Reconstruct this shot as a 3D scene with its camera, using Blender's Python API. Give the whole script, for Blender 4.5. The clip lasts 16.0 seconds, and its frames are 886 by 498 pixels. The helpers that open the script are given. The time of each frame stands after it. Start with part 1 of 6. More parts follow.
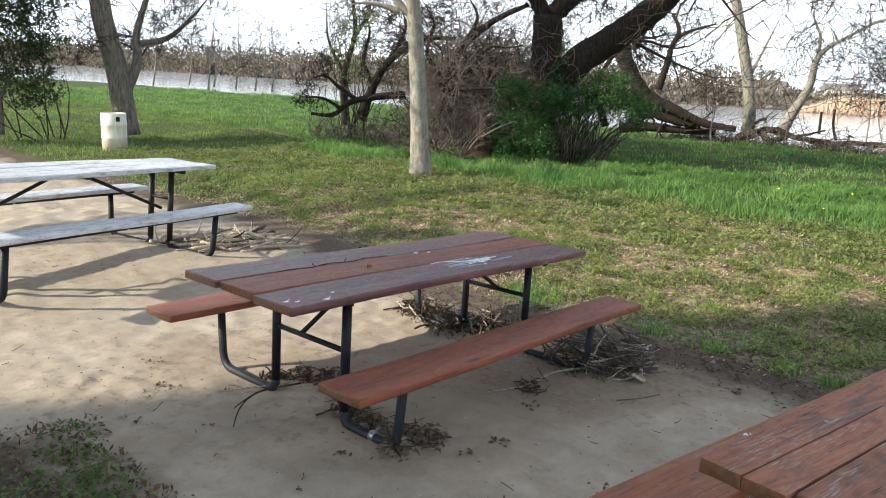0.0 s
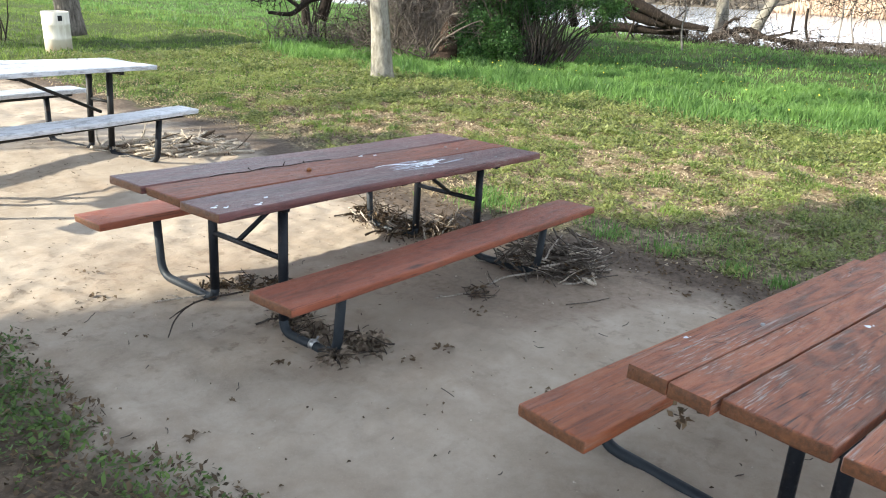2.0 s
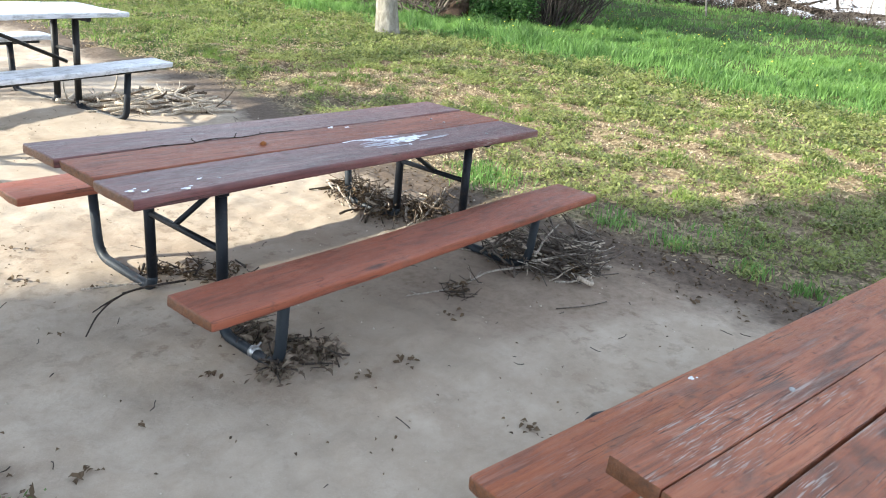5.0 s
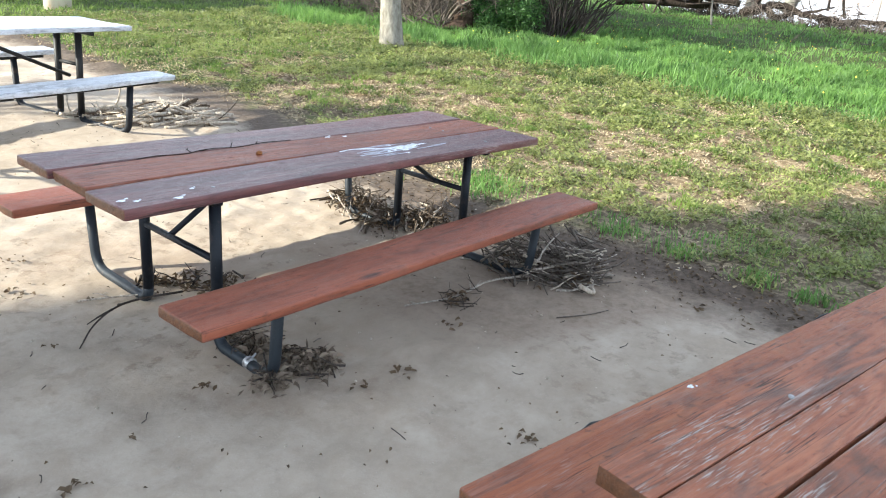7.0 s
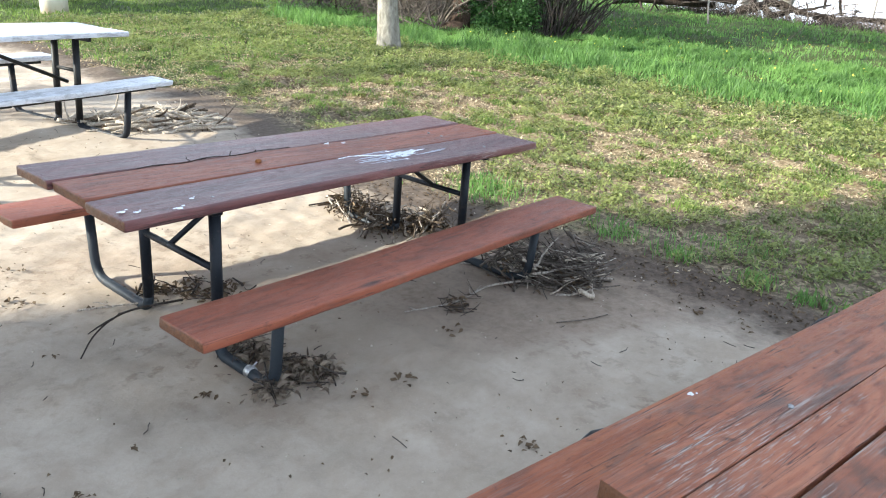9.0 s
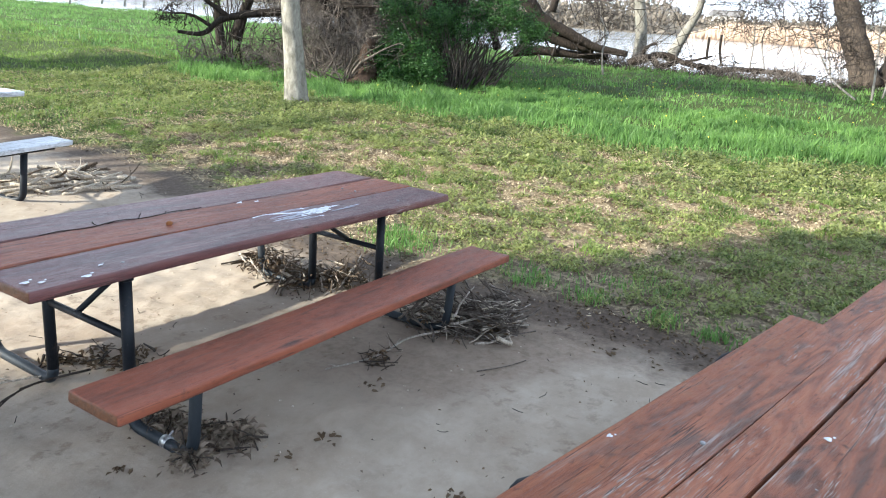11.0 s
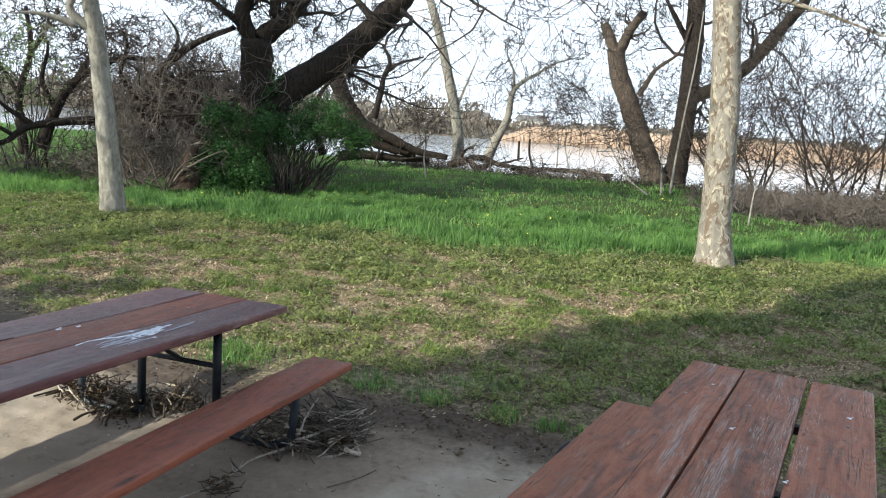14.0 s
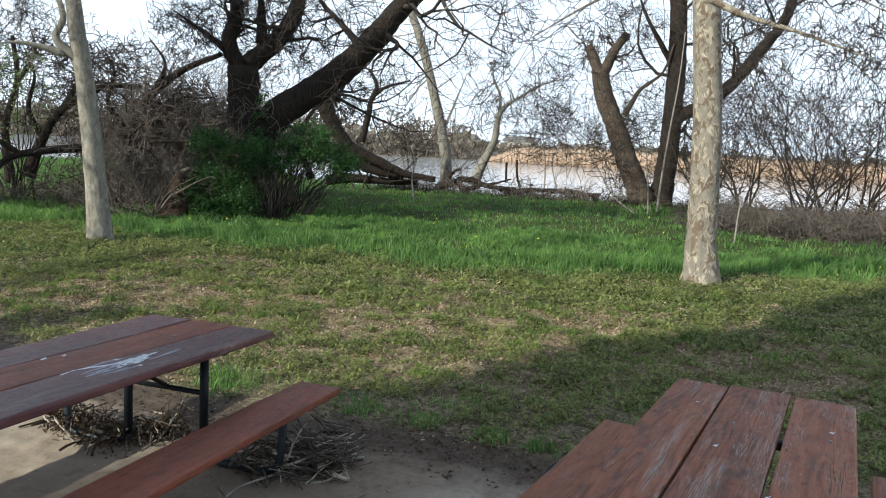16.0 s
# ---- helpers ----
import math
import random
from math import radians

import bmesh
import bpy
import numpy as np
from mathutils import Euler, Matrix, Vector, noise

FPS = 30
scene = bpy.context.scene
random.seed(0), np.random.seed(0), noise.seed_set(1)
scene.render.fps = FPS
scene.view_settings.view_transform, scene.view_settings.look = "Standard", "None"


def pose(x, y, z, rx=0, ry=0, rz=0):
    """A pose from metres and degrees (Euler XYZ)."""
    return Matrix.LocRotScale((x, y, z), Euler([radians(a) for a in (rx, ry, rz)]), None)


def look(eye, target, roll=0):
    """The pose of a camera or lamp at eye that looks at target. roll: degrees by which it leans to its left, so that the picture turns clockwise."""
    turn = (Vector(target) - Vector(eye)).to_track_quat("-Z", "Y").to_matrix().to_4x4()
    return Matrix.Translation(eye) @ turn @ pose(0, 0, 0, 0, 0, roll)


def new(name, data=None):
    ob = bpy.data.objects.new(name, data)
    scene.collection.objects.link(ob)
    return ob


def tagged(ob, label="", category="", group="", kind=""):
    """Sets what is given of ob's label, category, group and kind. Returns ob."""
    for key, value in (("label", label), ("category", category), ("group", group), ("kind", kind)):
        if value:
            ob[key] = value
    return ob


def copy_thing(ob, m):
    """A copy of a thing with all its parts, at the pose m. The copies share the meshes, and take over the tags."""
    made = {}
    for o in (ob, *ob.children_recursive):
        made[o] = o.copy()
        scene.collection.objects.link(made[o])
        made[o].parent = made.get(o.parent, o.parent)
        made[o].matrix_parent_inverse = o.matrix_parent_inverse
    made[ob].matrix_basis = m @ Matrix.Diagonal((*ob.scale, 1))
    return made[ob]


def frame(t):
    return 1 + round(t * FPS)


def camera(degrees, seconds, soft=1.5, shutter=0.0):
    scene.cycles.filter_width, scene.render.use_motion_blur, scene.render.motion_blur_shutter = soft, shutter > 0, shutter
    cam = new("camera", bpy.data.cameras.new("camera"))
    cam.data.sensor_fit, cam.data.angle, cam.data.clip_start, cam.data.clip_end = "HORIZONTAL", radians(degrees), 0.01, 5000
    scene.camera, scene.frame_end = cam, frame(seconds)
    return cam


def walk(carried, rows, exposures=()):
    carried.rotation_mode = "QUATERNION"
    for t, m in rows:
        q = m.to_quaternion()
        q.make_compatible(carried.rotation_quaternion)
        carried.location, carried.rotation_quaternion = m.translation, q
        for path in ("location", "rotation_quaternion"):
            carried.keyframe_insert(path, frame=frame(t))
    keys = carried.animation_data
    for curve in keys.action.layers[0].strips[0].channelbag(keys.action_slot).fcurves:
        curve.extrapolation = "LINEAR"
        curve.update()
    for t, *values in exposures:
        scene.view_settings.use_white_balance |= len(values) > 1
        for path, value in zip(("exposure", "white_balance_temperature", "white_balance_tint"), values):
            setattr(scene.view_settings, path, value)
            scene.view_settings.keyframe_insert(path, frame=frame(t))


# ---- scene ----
cam = camera(62.04, 16.0, soft=1.05)
PATH = [
    (0.0, (-4.389, -2.5024, 1.847), (-2.9208, -1.2258, 1.3836), 2.918),
    (0.5, (-4.3758, -2.5009, 1.8273), (-2.8926, -1.2699, 1.2938), 3.253),
    (1.0, (-4.3608, -2.5013, 1.8287), (-2.8573, -1.3044, 1.2745), 3.172),
    (1.5, (-4.2974, -2.504, 1.817), (-2.814, -1.3121, 1.2015), 3.195),
    (2.0, (-4.1811, -2.5221, 1.796), (-2.7122, -1.3596, 1.0953), 3.129),
    (2.5, (-4.0533, -2.4481, 1.7922), (-2.5652, -1.2994, 1.1095), 1.694),
    (3.0, (-3.8862, -2.2715, 1.7535), (-2.3811, -1.2143, 0.9679), 5.699),
    (3.5, (-3.7664, -2.1925, 1.7616), (-2.2931, -1.0888, 0.9799), 2.909),
    (4.0, (-3.686, -2.2295, 1.7562), (-2.2224, -1.1062, 0.9842), 5.058),
    (4.2, (-3.6743, -2.2475, 1.7701), (-2.2371, -1.1104, 0.9691), 5.982),
    (6.5, (-3.5832, -2.3211, 1.7454), (-2.1607, -1.1536, 0.9621), 4.444),
    (7.0, (-3.5797, -2.3165, 1.7413), (-2.1626, -1.1382, 0.9645), 4.488),
    (7.5, (-3.5778, -2.3114, 1.743), (-2.1594, -1.1479, 0.9465), 4.651),
    (8.0, (-3.5785, -2.3076, 1.7393), (-2.1657, -1.1371, 0.9432), 4.257),
    (8.2, (-3.5777, -2.308, 1.7444), (-2.1723, -1.1341, 0.9403), 4.19),
    (10.3, (-3.5957, -2.3073, 1.8007), (-2.0845, -1.1884, 1.1193), 3.947),
    (10.5, (-3.6093, -2.3015, 1.802), (-2.0751, -1.2057, 1.1346), 3.976),
    (11.0, (-3.616, -2.3086, 1.8104), (-2.0225, -1.2835, 1.1699), 4.163),
    (11.5, (-3.6169, -2.312, 1.8161), (-1.9796, -1.3582, 1.176), 4.74),
    (12.0, (-3.6289, -2.3039, 1.8238), (-1.9466, -1.4046, 1.2231), 4.311),
    (12.5, (-3.6347, -2.2941, 1.8277), (-1.881, -1.5152, 1.2638), 3.778),
    (13.0, (-3.6587, -2.2635, 1.8457), (-1.867, -1.5027, 1.3864), 3.873),
    (13.5, (-3.6758, -2.2718, 1.8609), (-1.844, -1.5875, 1.4414), 2.853),
    (14.0, (-3.6792, -2.2852, 1.8675), (-1.8281, -1.6133, 1.5177), 4.075),
    (14.5, (-3.6775, -2.3091, 1.8712), (-1.8218, -1.6331, 1.5558), 3.621),
    (15.0, (-3.6664, -2.327, 1.8726), (-1.8059, -1.6591, 1.5689), 2.765),
    (15.5, (-3.6871, -2.3281, 1.8817), (-1.8149, -1.6841, 1.5986), 3.055),
    (16.0, (-3.6964, -2.3196, 1.8801), (-1.8286, -1.6662, 1.5898), 3.222),
]
walk(cam, [(t, look(eye, target, roll)) for t, eye, target, roll in PATH],
     exposures=[(0.0, 0.82, 6350, 6), (1.5, 1.16, 6300, 7), (3.0, 1.60, 6150, 7), (8.2, 1.62, 6000, 6), (10.5, 1.48, 5850, 6), (12.5, 1.24, 5900, 5), (13.5, 0.86, 5950, 4), (16.0, 0.25, 6000, 4)])

# ---- light ----
SUN_ELEVATION, SUN_AZIMUTH = radians(26.5), math.atan2(-0.835, 0.55)
world = bpy.data.worlds.new("sky")
scene.world = world
world.use_nodes = True
sky = world.node_tree.nodes.new("ShaderNodeTexSky")
sky.sky_type, sky.sun_disc = "NISHITA", False
sky.sun_elevation, sky.sun_rotation = SUN_ELEVATION, SUN_AZIMUTH % (2 * math.pi)
sky.air_density, sky.dust_density, sky.ozone_density = 1.0, 0.5, 2.0
background = world.node_tree.nodes["Background"]
background.inputs["Strength"].default_value = 0.093
# bright haze near the horizon, thinning out overhead
haze_co = world.node_tree.nodes.new("ShaderNodeTexCoord")
split = world.node_tree.nodes.new("ShaderNodeSeparateXYZ")
veil = world.node_tree.nodes.new("ShaderNodeMapRange")
veil.interpolation_type = "SMOOTHSTEP"
for key, value in zip(("From Min", "From Max", "To Min", "To Max"), (0.10, 0.50, 0.97, 0.35)):
    veil.inputs[key].default_value = value
cover = world.node_tree.nodes.new("ShaderNodeMix")
cover.data_type = "RGBA"
cover.inputs[7].default_value = (11.6, 12.4, 13.6, 1)
world.node_tree.links.new(haze_co.outputs["Generated"], split.inputs[0])
world.node_tree.links.new(split.outputs[2], veil.inputs["Value"])
world.node_tree.links.new(veil.outputs["Result"], cover.inputs[0])
world.node_tree.links.new(sky.outputs["Color"], cover.inputs[6])
world.node_tree.links.new(cover.outputs[2], background.inputs["Color"])
TO_SUN = Vector((math.sin(SUN_AZIMUTH) * math.cos(SUN_ELEVATION), math.cos(SUN_AZIMUTH) * math.cos(SUN_ELEVATION), math.sin(SUN_ELEVATION)))
sun = new("sun", bpy.data.lights.new("sun", "SUN"))
sun.data.energy, sun.data.angle, sun.data.color = 5.1, radians(0.7), (1.0, 0.915, 0.76)
sun.matrix_world = look(TO_SUN * 50, (0, 0, 0))

# ---- materials ----
class Shader:
    """A node material with a few short cuts."""
    def __init__(self, name, rough=0.7, metal=0.0, spec=0.5):
        self.m = bpy.data.materials.new(name)
        self.m.use_nodes = True
        self.t = self.m.node_tree
        self.b = self.t.nodes["Principled BSDF"]
        self.b.inputs["Roughness"].default_value = rough
        self.b.inputs["Metallic"].default_value = metal
        self.b.inputs["Specular IOR Level"].default_value = spec
        self.co = self.t.nodes.new("ShaderNodeTexCoord")

    def link(self, a, b):
        self.t.links.new(a, b)

    def at(self, scale=(1, 1, 1), kind="Object", turn=(0, 0, 0)):
        n = self.t.nodes.new("ShaderNodeMapping")
        n.inputs["Scale"].default_value = scale
        n.inputs["Rotation"].default_value = turn
        self.link(self.co.outputs[kind], n.inputs["Vector"])
        return n.outputs["Vector"]

    def noise(self, vec, scale, detail=4, rough=0.6, twist=0.0):
        n = self.t.nodes.new("ShaderNodeTexNoise")
        n.inputs["Scale"].default_value, n.inputs["Detail"].default_value = scale, detail
        n.inputs["Roughness"].default_value, n.inputs["Distortion"].default_value = rough, twist
        self.link(vec, n.inputs["Vector"])
        return n.outputs["Fac"]

    def cells(self, vec, scale, feature="F1"):
        n = self.t.nodes.new("ShaderNodeTexVoronoi")
        n.feature = feature
        n.inputs["Scale"].default_value = scale
        self.link(vec, n.inputs["Vector"])
        return n

    def ramp(self, fac, stops):
        n = self.t.nodes.new("ShaderNodeValToRGB")
        e = n.color_ramp.elements
        while len(e) < len(stops):
            e.new(0.5)
        for el, (p, c) in zip(e, stops):
            el.position = p
            el.color = (*c, 1) if len(c) == 3 else c
        self.link(fac, n.inputs["Fac"])
        return n.outputs["Color"]

    def steps(self, fac, lo, hi, a=0.0, b=1.0):
        n = self.t.nodes.new("ShaderNodeMapRange")
        for k, v in zip(("From Min", "From Max", "To Min", "To Max"), (lo, hi, a, b)):
            n.inputs[k].default_value = v
        self.link(fac, n.inputs["Value"])
        return n.outputs["Result"]

    def mix(self, fac, a, b, how="MIX"):
        n = self.t.nodes.new("ShaderNodeMix")
        n.data_type, n.blend_type = "RGBA", how
        for key, v in ((0, fac), (6, a), (7, b)):
            if isinstance(v, (int, float)):
                n.inputs[key].default_value = v
            elif isinstance(v, tuple):
                n.inputs[key].default_value = (*v, 1)
            else:
                self.link(v, n.inputs[key])
        return n.outputs[2]

    def math(self, how, a, b=0.0):
        n = self.t.nodes.new("ShaderNodeMath")
        n.operation = how
        for i, v in enumerate((a, b)):
            if isinstance(v, (int, float)):
                n.inputs[i].default_value = v
            else:
                self.link(v, n.inputs[i])
        return n.outputs[0]

    def random(self, island=False):
        n = self.t.nodes.new("ShaderNodeNewGeometry" if island else "ShaderNodeObjectInfo")
        return n.outputs["Random Per Island" if island else "Random"]

    def xyz(self, kind="Object"):
        n = self.t.nodes.new("ShaderNodeSeparateXYZ")
        self.link(self.co.outputs[kind], n.inputs[0])
        return n.outputs

    def bump(self, height, strength=0.3, distance=0.01):
        n = self.t.nodes.new("ShaderNodeBump")
        n.inputs["Strength"].default_value, n.inputs["Distance"].default_value = strength, distance
        self.link(height, n.inputs["Height"])
        self.link(n.outputs["Normal"], self.b.inputs["Normal"])

    def colour(self, c):
        if isinstance(c, tuple):
            self.b.inputs["Base Color"].default_value = (*c, 1)
        else:
            self.link(c, self.b.inputs["Base Color"])

    def gloss(self, r):
        self.link(r, self.b.inputs["Roughness"])


def plank_wood(name, tones, worn, rough, stain=0.5, spots=0.4, figure=0.5, streak=1.0, sheen=0.4):
    """Stained softwood. tones: dark, middle and pale stain; worn: bare grey flecks; stain: dark weathered blotches."""
    s = Shader(name, rough, 0, sheen)
    info = s.t.nodes.new("ShaderNodeObjectInfo")
    shift = s.t.nodes.new("ShaderNodeVectorMath")
    shift.operation = "MULTIPLY_ADD"
    s.link(info.outputs["Random"], shift.inputs[0])
    shift.inputs[1].default_value = (37, 11, 5)
    s.link(s.co.outputs["Object"], shift.inputs[2])
    def vec(scale, turn=0.0):
        n = s.t.nodes.new("ShaderNodeMapping")
        n.inputs["Scale"].default_value = scale
        n.inputs["Rotation"].default_value = (0, 0, turn)
        s.link(shift.outputs[0], n.inputs["Vector"])
        return n.outputs["Vector"]
    fine = s.noise(vec((5, 130, 130)), 1.5, 4, 0.7)
    grain = s.noise(vec((1.6, 34, 34)), 2.2, 6, 0.7, 0.3)
    cloud = s.noise(vec((1.1, 5.0, 5.0)), 1.6, 4, 0.6)
    # growth rings: level lines of a long-drawn swell, bending round knots
    knots = s.cells(vec((1.25, 4.4, 4.4)), 1.0)
    swell = s.math("ADD", s.noise(vec((0.75, 4.6, 4.6)), 1.3, 2, 0.4, 0.3), s.math("MULTIPLY", s.steps(knots.outputs["Distance"], 0.0, 0.34, 1, 0), 0.22))
    ring = s.math("SINE", s.math("MULTIPLY", swell, 66.0))
    tone = s.math("ADD", s.math("MULTIPLY", grain, 0.75 * streak), s.math("ADD", s.math("ADD", s.math("MULTIPLY", cloud, 0.45), 0.375 * (1 - streak)), s.math("MULTIPLY", ring, 0.075 * figure)))
    tone = s.math("ADD", tone, s.math("MULTIPLY", s.math("SUBTRACT", info.outputs["Random"], 0.5), 0.10))
    col = s.ramp(tone, [(0.42, tones[0]), (0.58, tones[1]), (0.76, tones[2])])
    # dark latewood lines, stronger in some stretches than in others
    late = s.math("MULTIPLY", s.steps(ring, 0.35, 0.95), s.steps(cloud, 0.40, 0.62))
    col = s.mix(s.math("MULTIPLY", late, 0.45 * figure), col, (0.050, 0.024, 0.017))
    col = s.mix(s.steps(fine, 0.52, 0.70, 0, 0.42 * streak), col, (0.045, 0.024, 0.018))
    # dark weathered blotches, stretched with the grain
    blot = s.math("ADD", s.math("MULTIPLY", s.noise(vec((2.4, 7.5, 7.5)), 1.8, 5, 0.7, 0.6), 0.8), s.math("MULTIPLY", grain, 0.25))
    col = s.mix(s.steps(blot, 0.55, 0.72, 0, stain), col, (0.078, 0.054, 0.045))
    mould = s.noise(vec((7, 11, 11)), 3.2, 4, 0.65, 0.4)
    col = s.mix(s.steps(mould, 0.60, 0.74, 0, spots), col, (0.040, 0.026, 0.022))
    # knots
    col = s.mix(s.steps(knots.outputs["Distance"], 0.10, 0.035, 0, 0.8), col, (0.045, 0.024, 0.018))
    # short bare strokes in clusters, where the stain has flaked off
    strokes = s.noise(vec((7.5, 105, 105), 0.10), 2.4, 3, 0.6)
    where = s.noise(vec((1.7, 6.0, 6.0)), 1.7, 3, 0.6)
    bare = s.math("MULTIPLY", s.steps(strokes, 0.54, 0.60), s.steps(where, 0.53, 0.62))
    patch = s.math("MULTIPLY", s.steps(s.noise(vec((0.8, 8.5, 8.5)), 1.6, 4, 0.6), 0.57, 0.66), s.steps(fine, 0.40, 0.58))
    off = s.math("MAXIMUM", bare, s.math("MULTIPLY", patch, 0.8))
    col = s.mix(s.math("MULTIPLY", off, worn), col, s.ramp(fine, [(0.35, (0.27, 0.225, 0.195)), (0.6, (0.52, 0.485, 0.45))]))
    # hair cracks
    seam = s.math("ABSOLUTE", s.math("SUBTRACT", s.noise(vec((0.55, 26, 26)), 1.5, 2, 0.5, 0.3), 0.5))
    crack = s.math("MULTIPLY", s.steps(seam, 0.010, 0.003), s.steps(cloud, 0.46, 0.56))
    col = s.mix(s.math("MULTIPLY", crack, 0.8), col, (0.020, 0.012, 0.010))
    # raw, soaked end grain
    way = s.t.nodes.new("ShaderNodeSeparateXYZ")
    s.link(s.co.outputs["Normal"], way.inputs[0])
    end = s.steps(s.math("ABSOLUTE", way.outputs[0]), 0.6, 0.9)
    pores = s.noise(vec((30, 30, 30)), 2.0, 4, 0.7)
    col = s.mix(end, col, s.ramp(pores, [(0.32, (0.085, 0.036, 0.016)), (0.62, (0.175, 0.068, 0.027)), (0.80, (0.27, 0.110, 0.040))]))
    s.colour(col)
    s.gloss(s.steps(s.math("ADD", s.math("MULTIPLY", off, 0.3), s.math("ADD", s.math("MULTIPLY", mould, 0.7), s.math("MULTIPLY", grain, 0.5))), 0.3, 1.0, rough - 0.1, rough + 0.3))
    high = s.math("ADD", grain, s.math("ADD", s.math("MULTIPLY", fine, 0.8), s.math("MULTIPLY", ring, 0.10 * figure)))
    s.bump(s.math("SUBTRACT", high, s.math("ADD", crack, s.math("MULTIPLY", off, 0.25))), 0.45 + 0.25 * worn, 0.004)
    return s.m


STAINED = plank_wood("red_stained_plank_wood", ((0.070, 0.022, 0.014), (0.200, 0.056, 0.028), (0.34, 0.110, 0.054)), 0.3, 0.44, 0.65, 0.7, 0.3, 0.75, 0.3)
PURPLED = plank_wood("purple_brown_plank_wood", ((0.026, 0.012, 0.010), (0.092, 0.030, 0.030), (0.185, 0.068, 0.060)), 0.4, 0.36, 0.5, 0.6, 0.4, 0.55, 0.5)
BENCH_RED = plank_wood("brick_red_bench_wood", ((0.095, 0.029, 0.015), (0.255, 0.070, 0.034), (0.35, 0.112, 0.058)), 0.06, 0.48, 0.42, 0.65, 0.35, 0.32, 0.45)
WORN_RED = plank_wood("worn_red_bench_wood", ((0.100, 0.030, 0.013), (0.27, 0.076, 0.027), (0.39, 0.130, 0.050)), 0.30, 0.48, 0.60, 0.8, 0.6, 0.6)
WEATHERED = plank_wood("weathered_stained_plank_wood", ((0.100, 0.040, 0.022), (0.275, 0.086, 0.038), (0.44, 0.162, 0.080)), 0.68, 0.50, 0.72, 0.8, 0.9, 0.6)


def white_plank():
    s = Shader("white_weathered_plank", 0.42)
    v = s.at((1.5, 14, 14))
    streak = s.noise(v, 3, 5, 0.65)
    blot = s.noise(s.at((3, 6, 6)), 2.5, 5, 0.7)
    col = s.ramp(streak, [(0.3, (0.44, 0.45, 0.48)), (0.7, (0.64, 0.65, 0.68))])
    dirt = s.steps(blot, 0.52, 0.66, 0, 0.9)
    col = s.mix(dirt, col, (0.26, 0.26, 0.27))
    z = s.math("ABSOLUTE", s.xyz("Generated")[1])
    col = s.mix(s.math("MULTIPLY", s.steps(s.noise(s.at((2.2, 12, 12)), 3, 5, 0.75), 0.52, 0.62), 0.7), col, (0.20, 0.20, 0.21))
    s.colour(col)
    s.bump(streak, 0.3, 0.003)
    return s.m


WHITE = white_plank()


def painted_steel(name, colour, rust):
    s = Shader(name, 0.42, 0.0, 0.25)
    a = s.noise(s.at(), 9, 5, 0.7)
    b = s.noise(s.at(), 60, 3, 0.6)
    col = s.mix(s.steps(a, 0.58, 0.72, 0, rust), colour, (0.10, 0.065, 0.045))
    col = s.mix(s.steps(b, 0.62, 0.75, 0, 0.18), col, (0.16, 0.15, 0.14))
    s.colour(col)
    s.gloss(s.steps(b, 0.3, 0.7, 0.42, 0.65))
    s.bump(b, 0.12, 0.002)
    return s.m


STEEL = painted_steel("dark_painted_steel", (0.006, 0.008, 0.012), 0.4)
PIPE = painted_steel("worn_blue_grey_pipe", (0.017, 0.022, 0.028), 0.5)
BOLT = painted_steel("galvanised_bolt", (0.30, 0.30, 0.30), 0.4)
CLAMP = Shader("dull_zinc", 0.4, 0.9)
CLAMP.colour(CLAMP.ramp(CLAMP.noise(CLAMP.at(), 80), [(0.35, (0.22, 0.22, 0.22)), (0.65, (0.48, 0.48, 0.48))]))
CLAMP = CLAMP.m


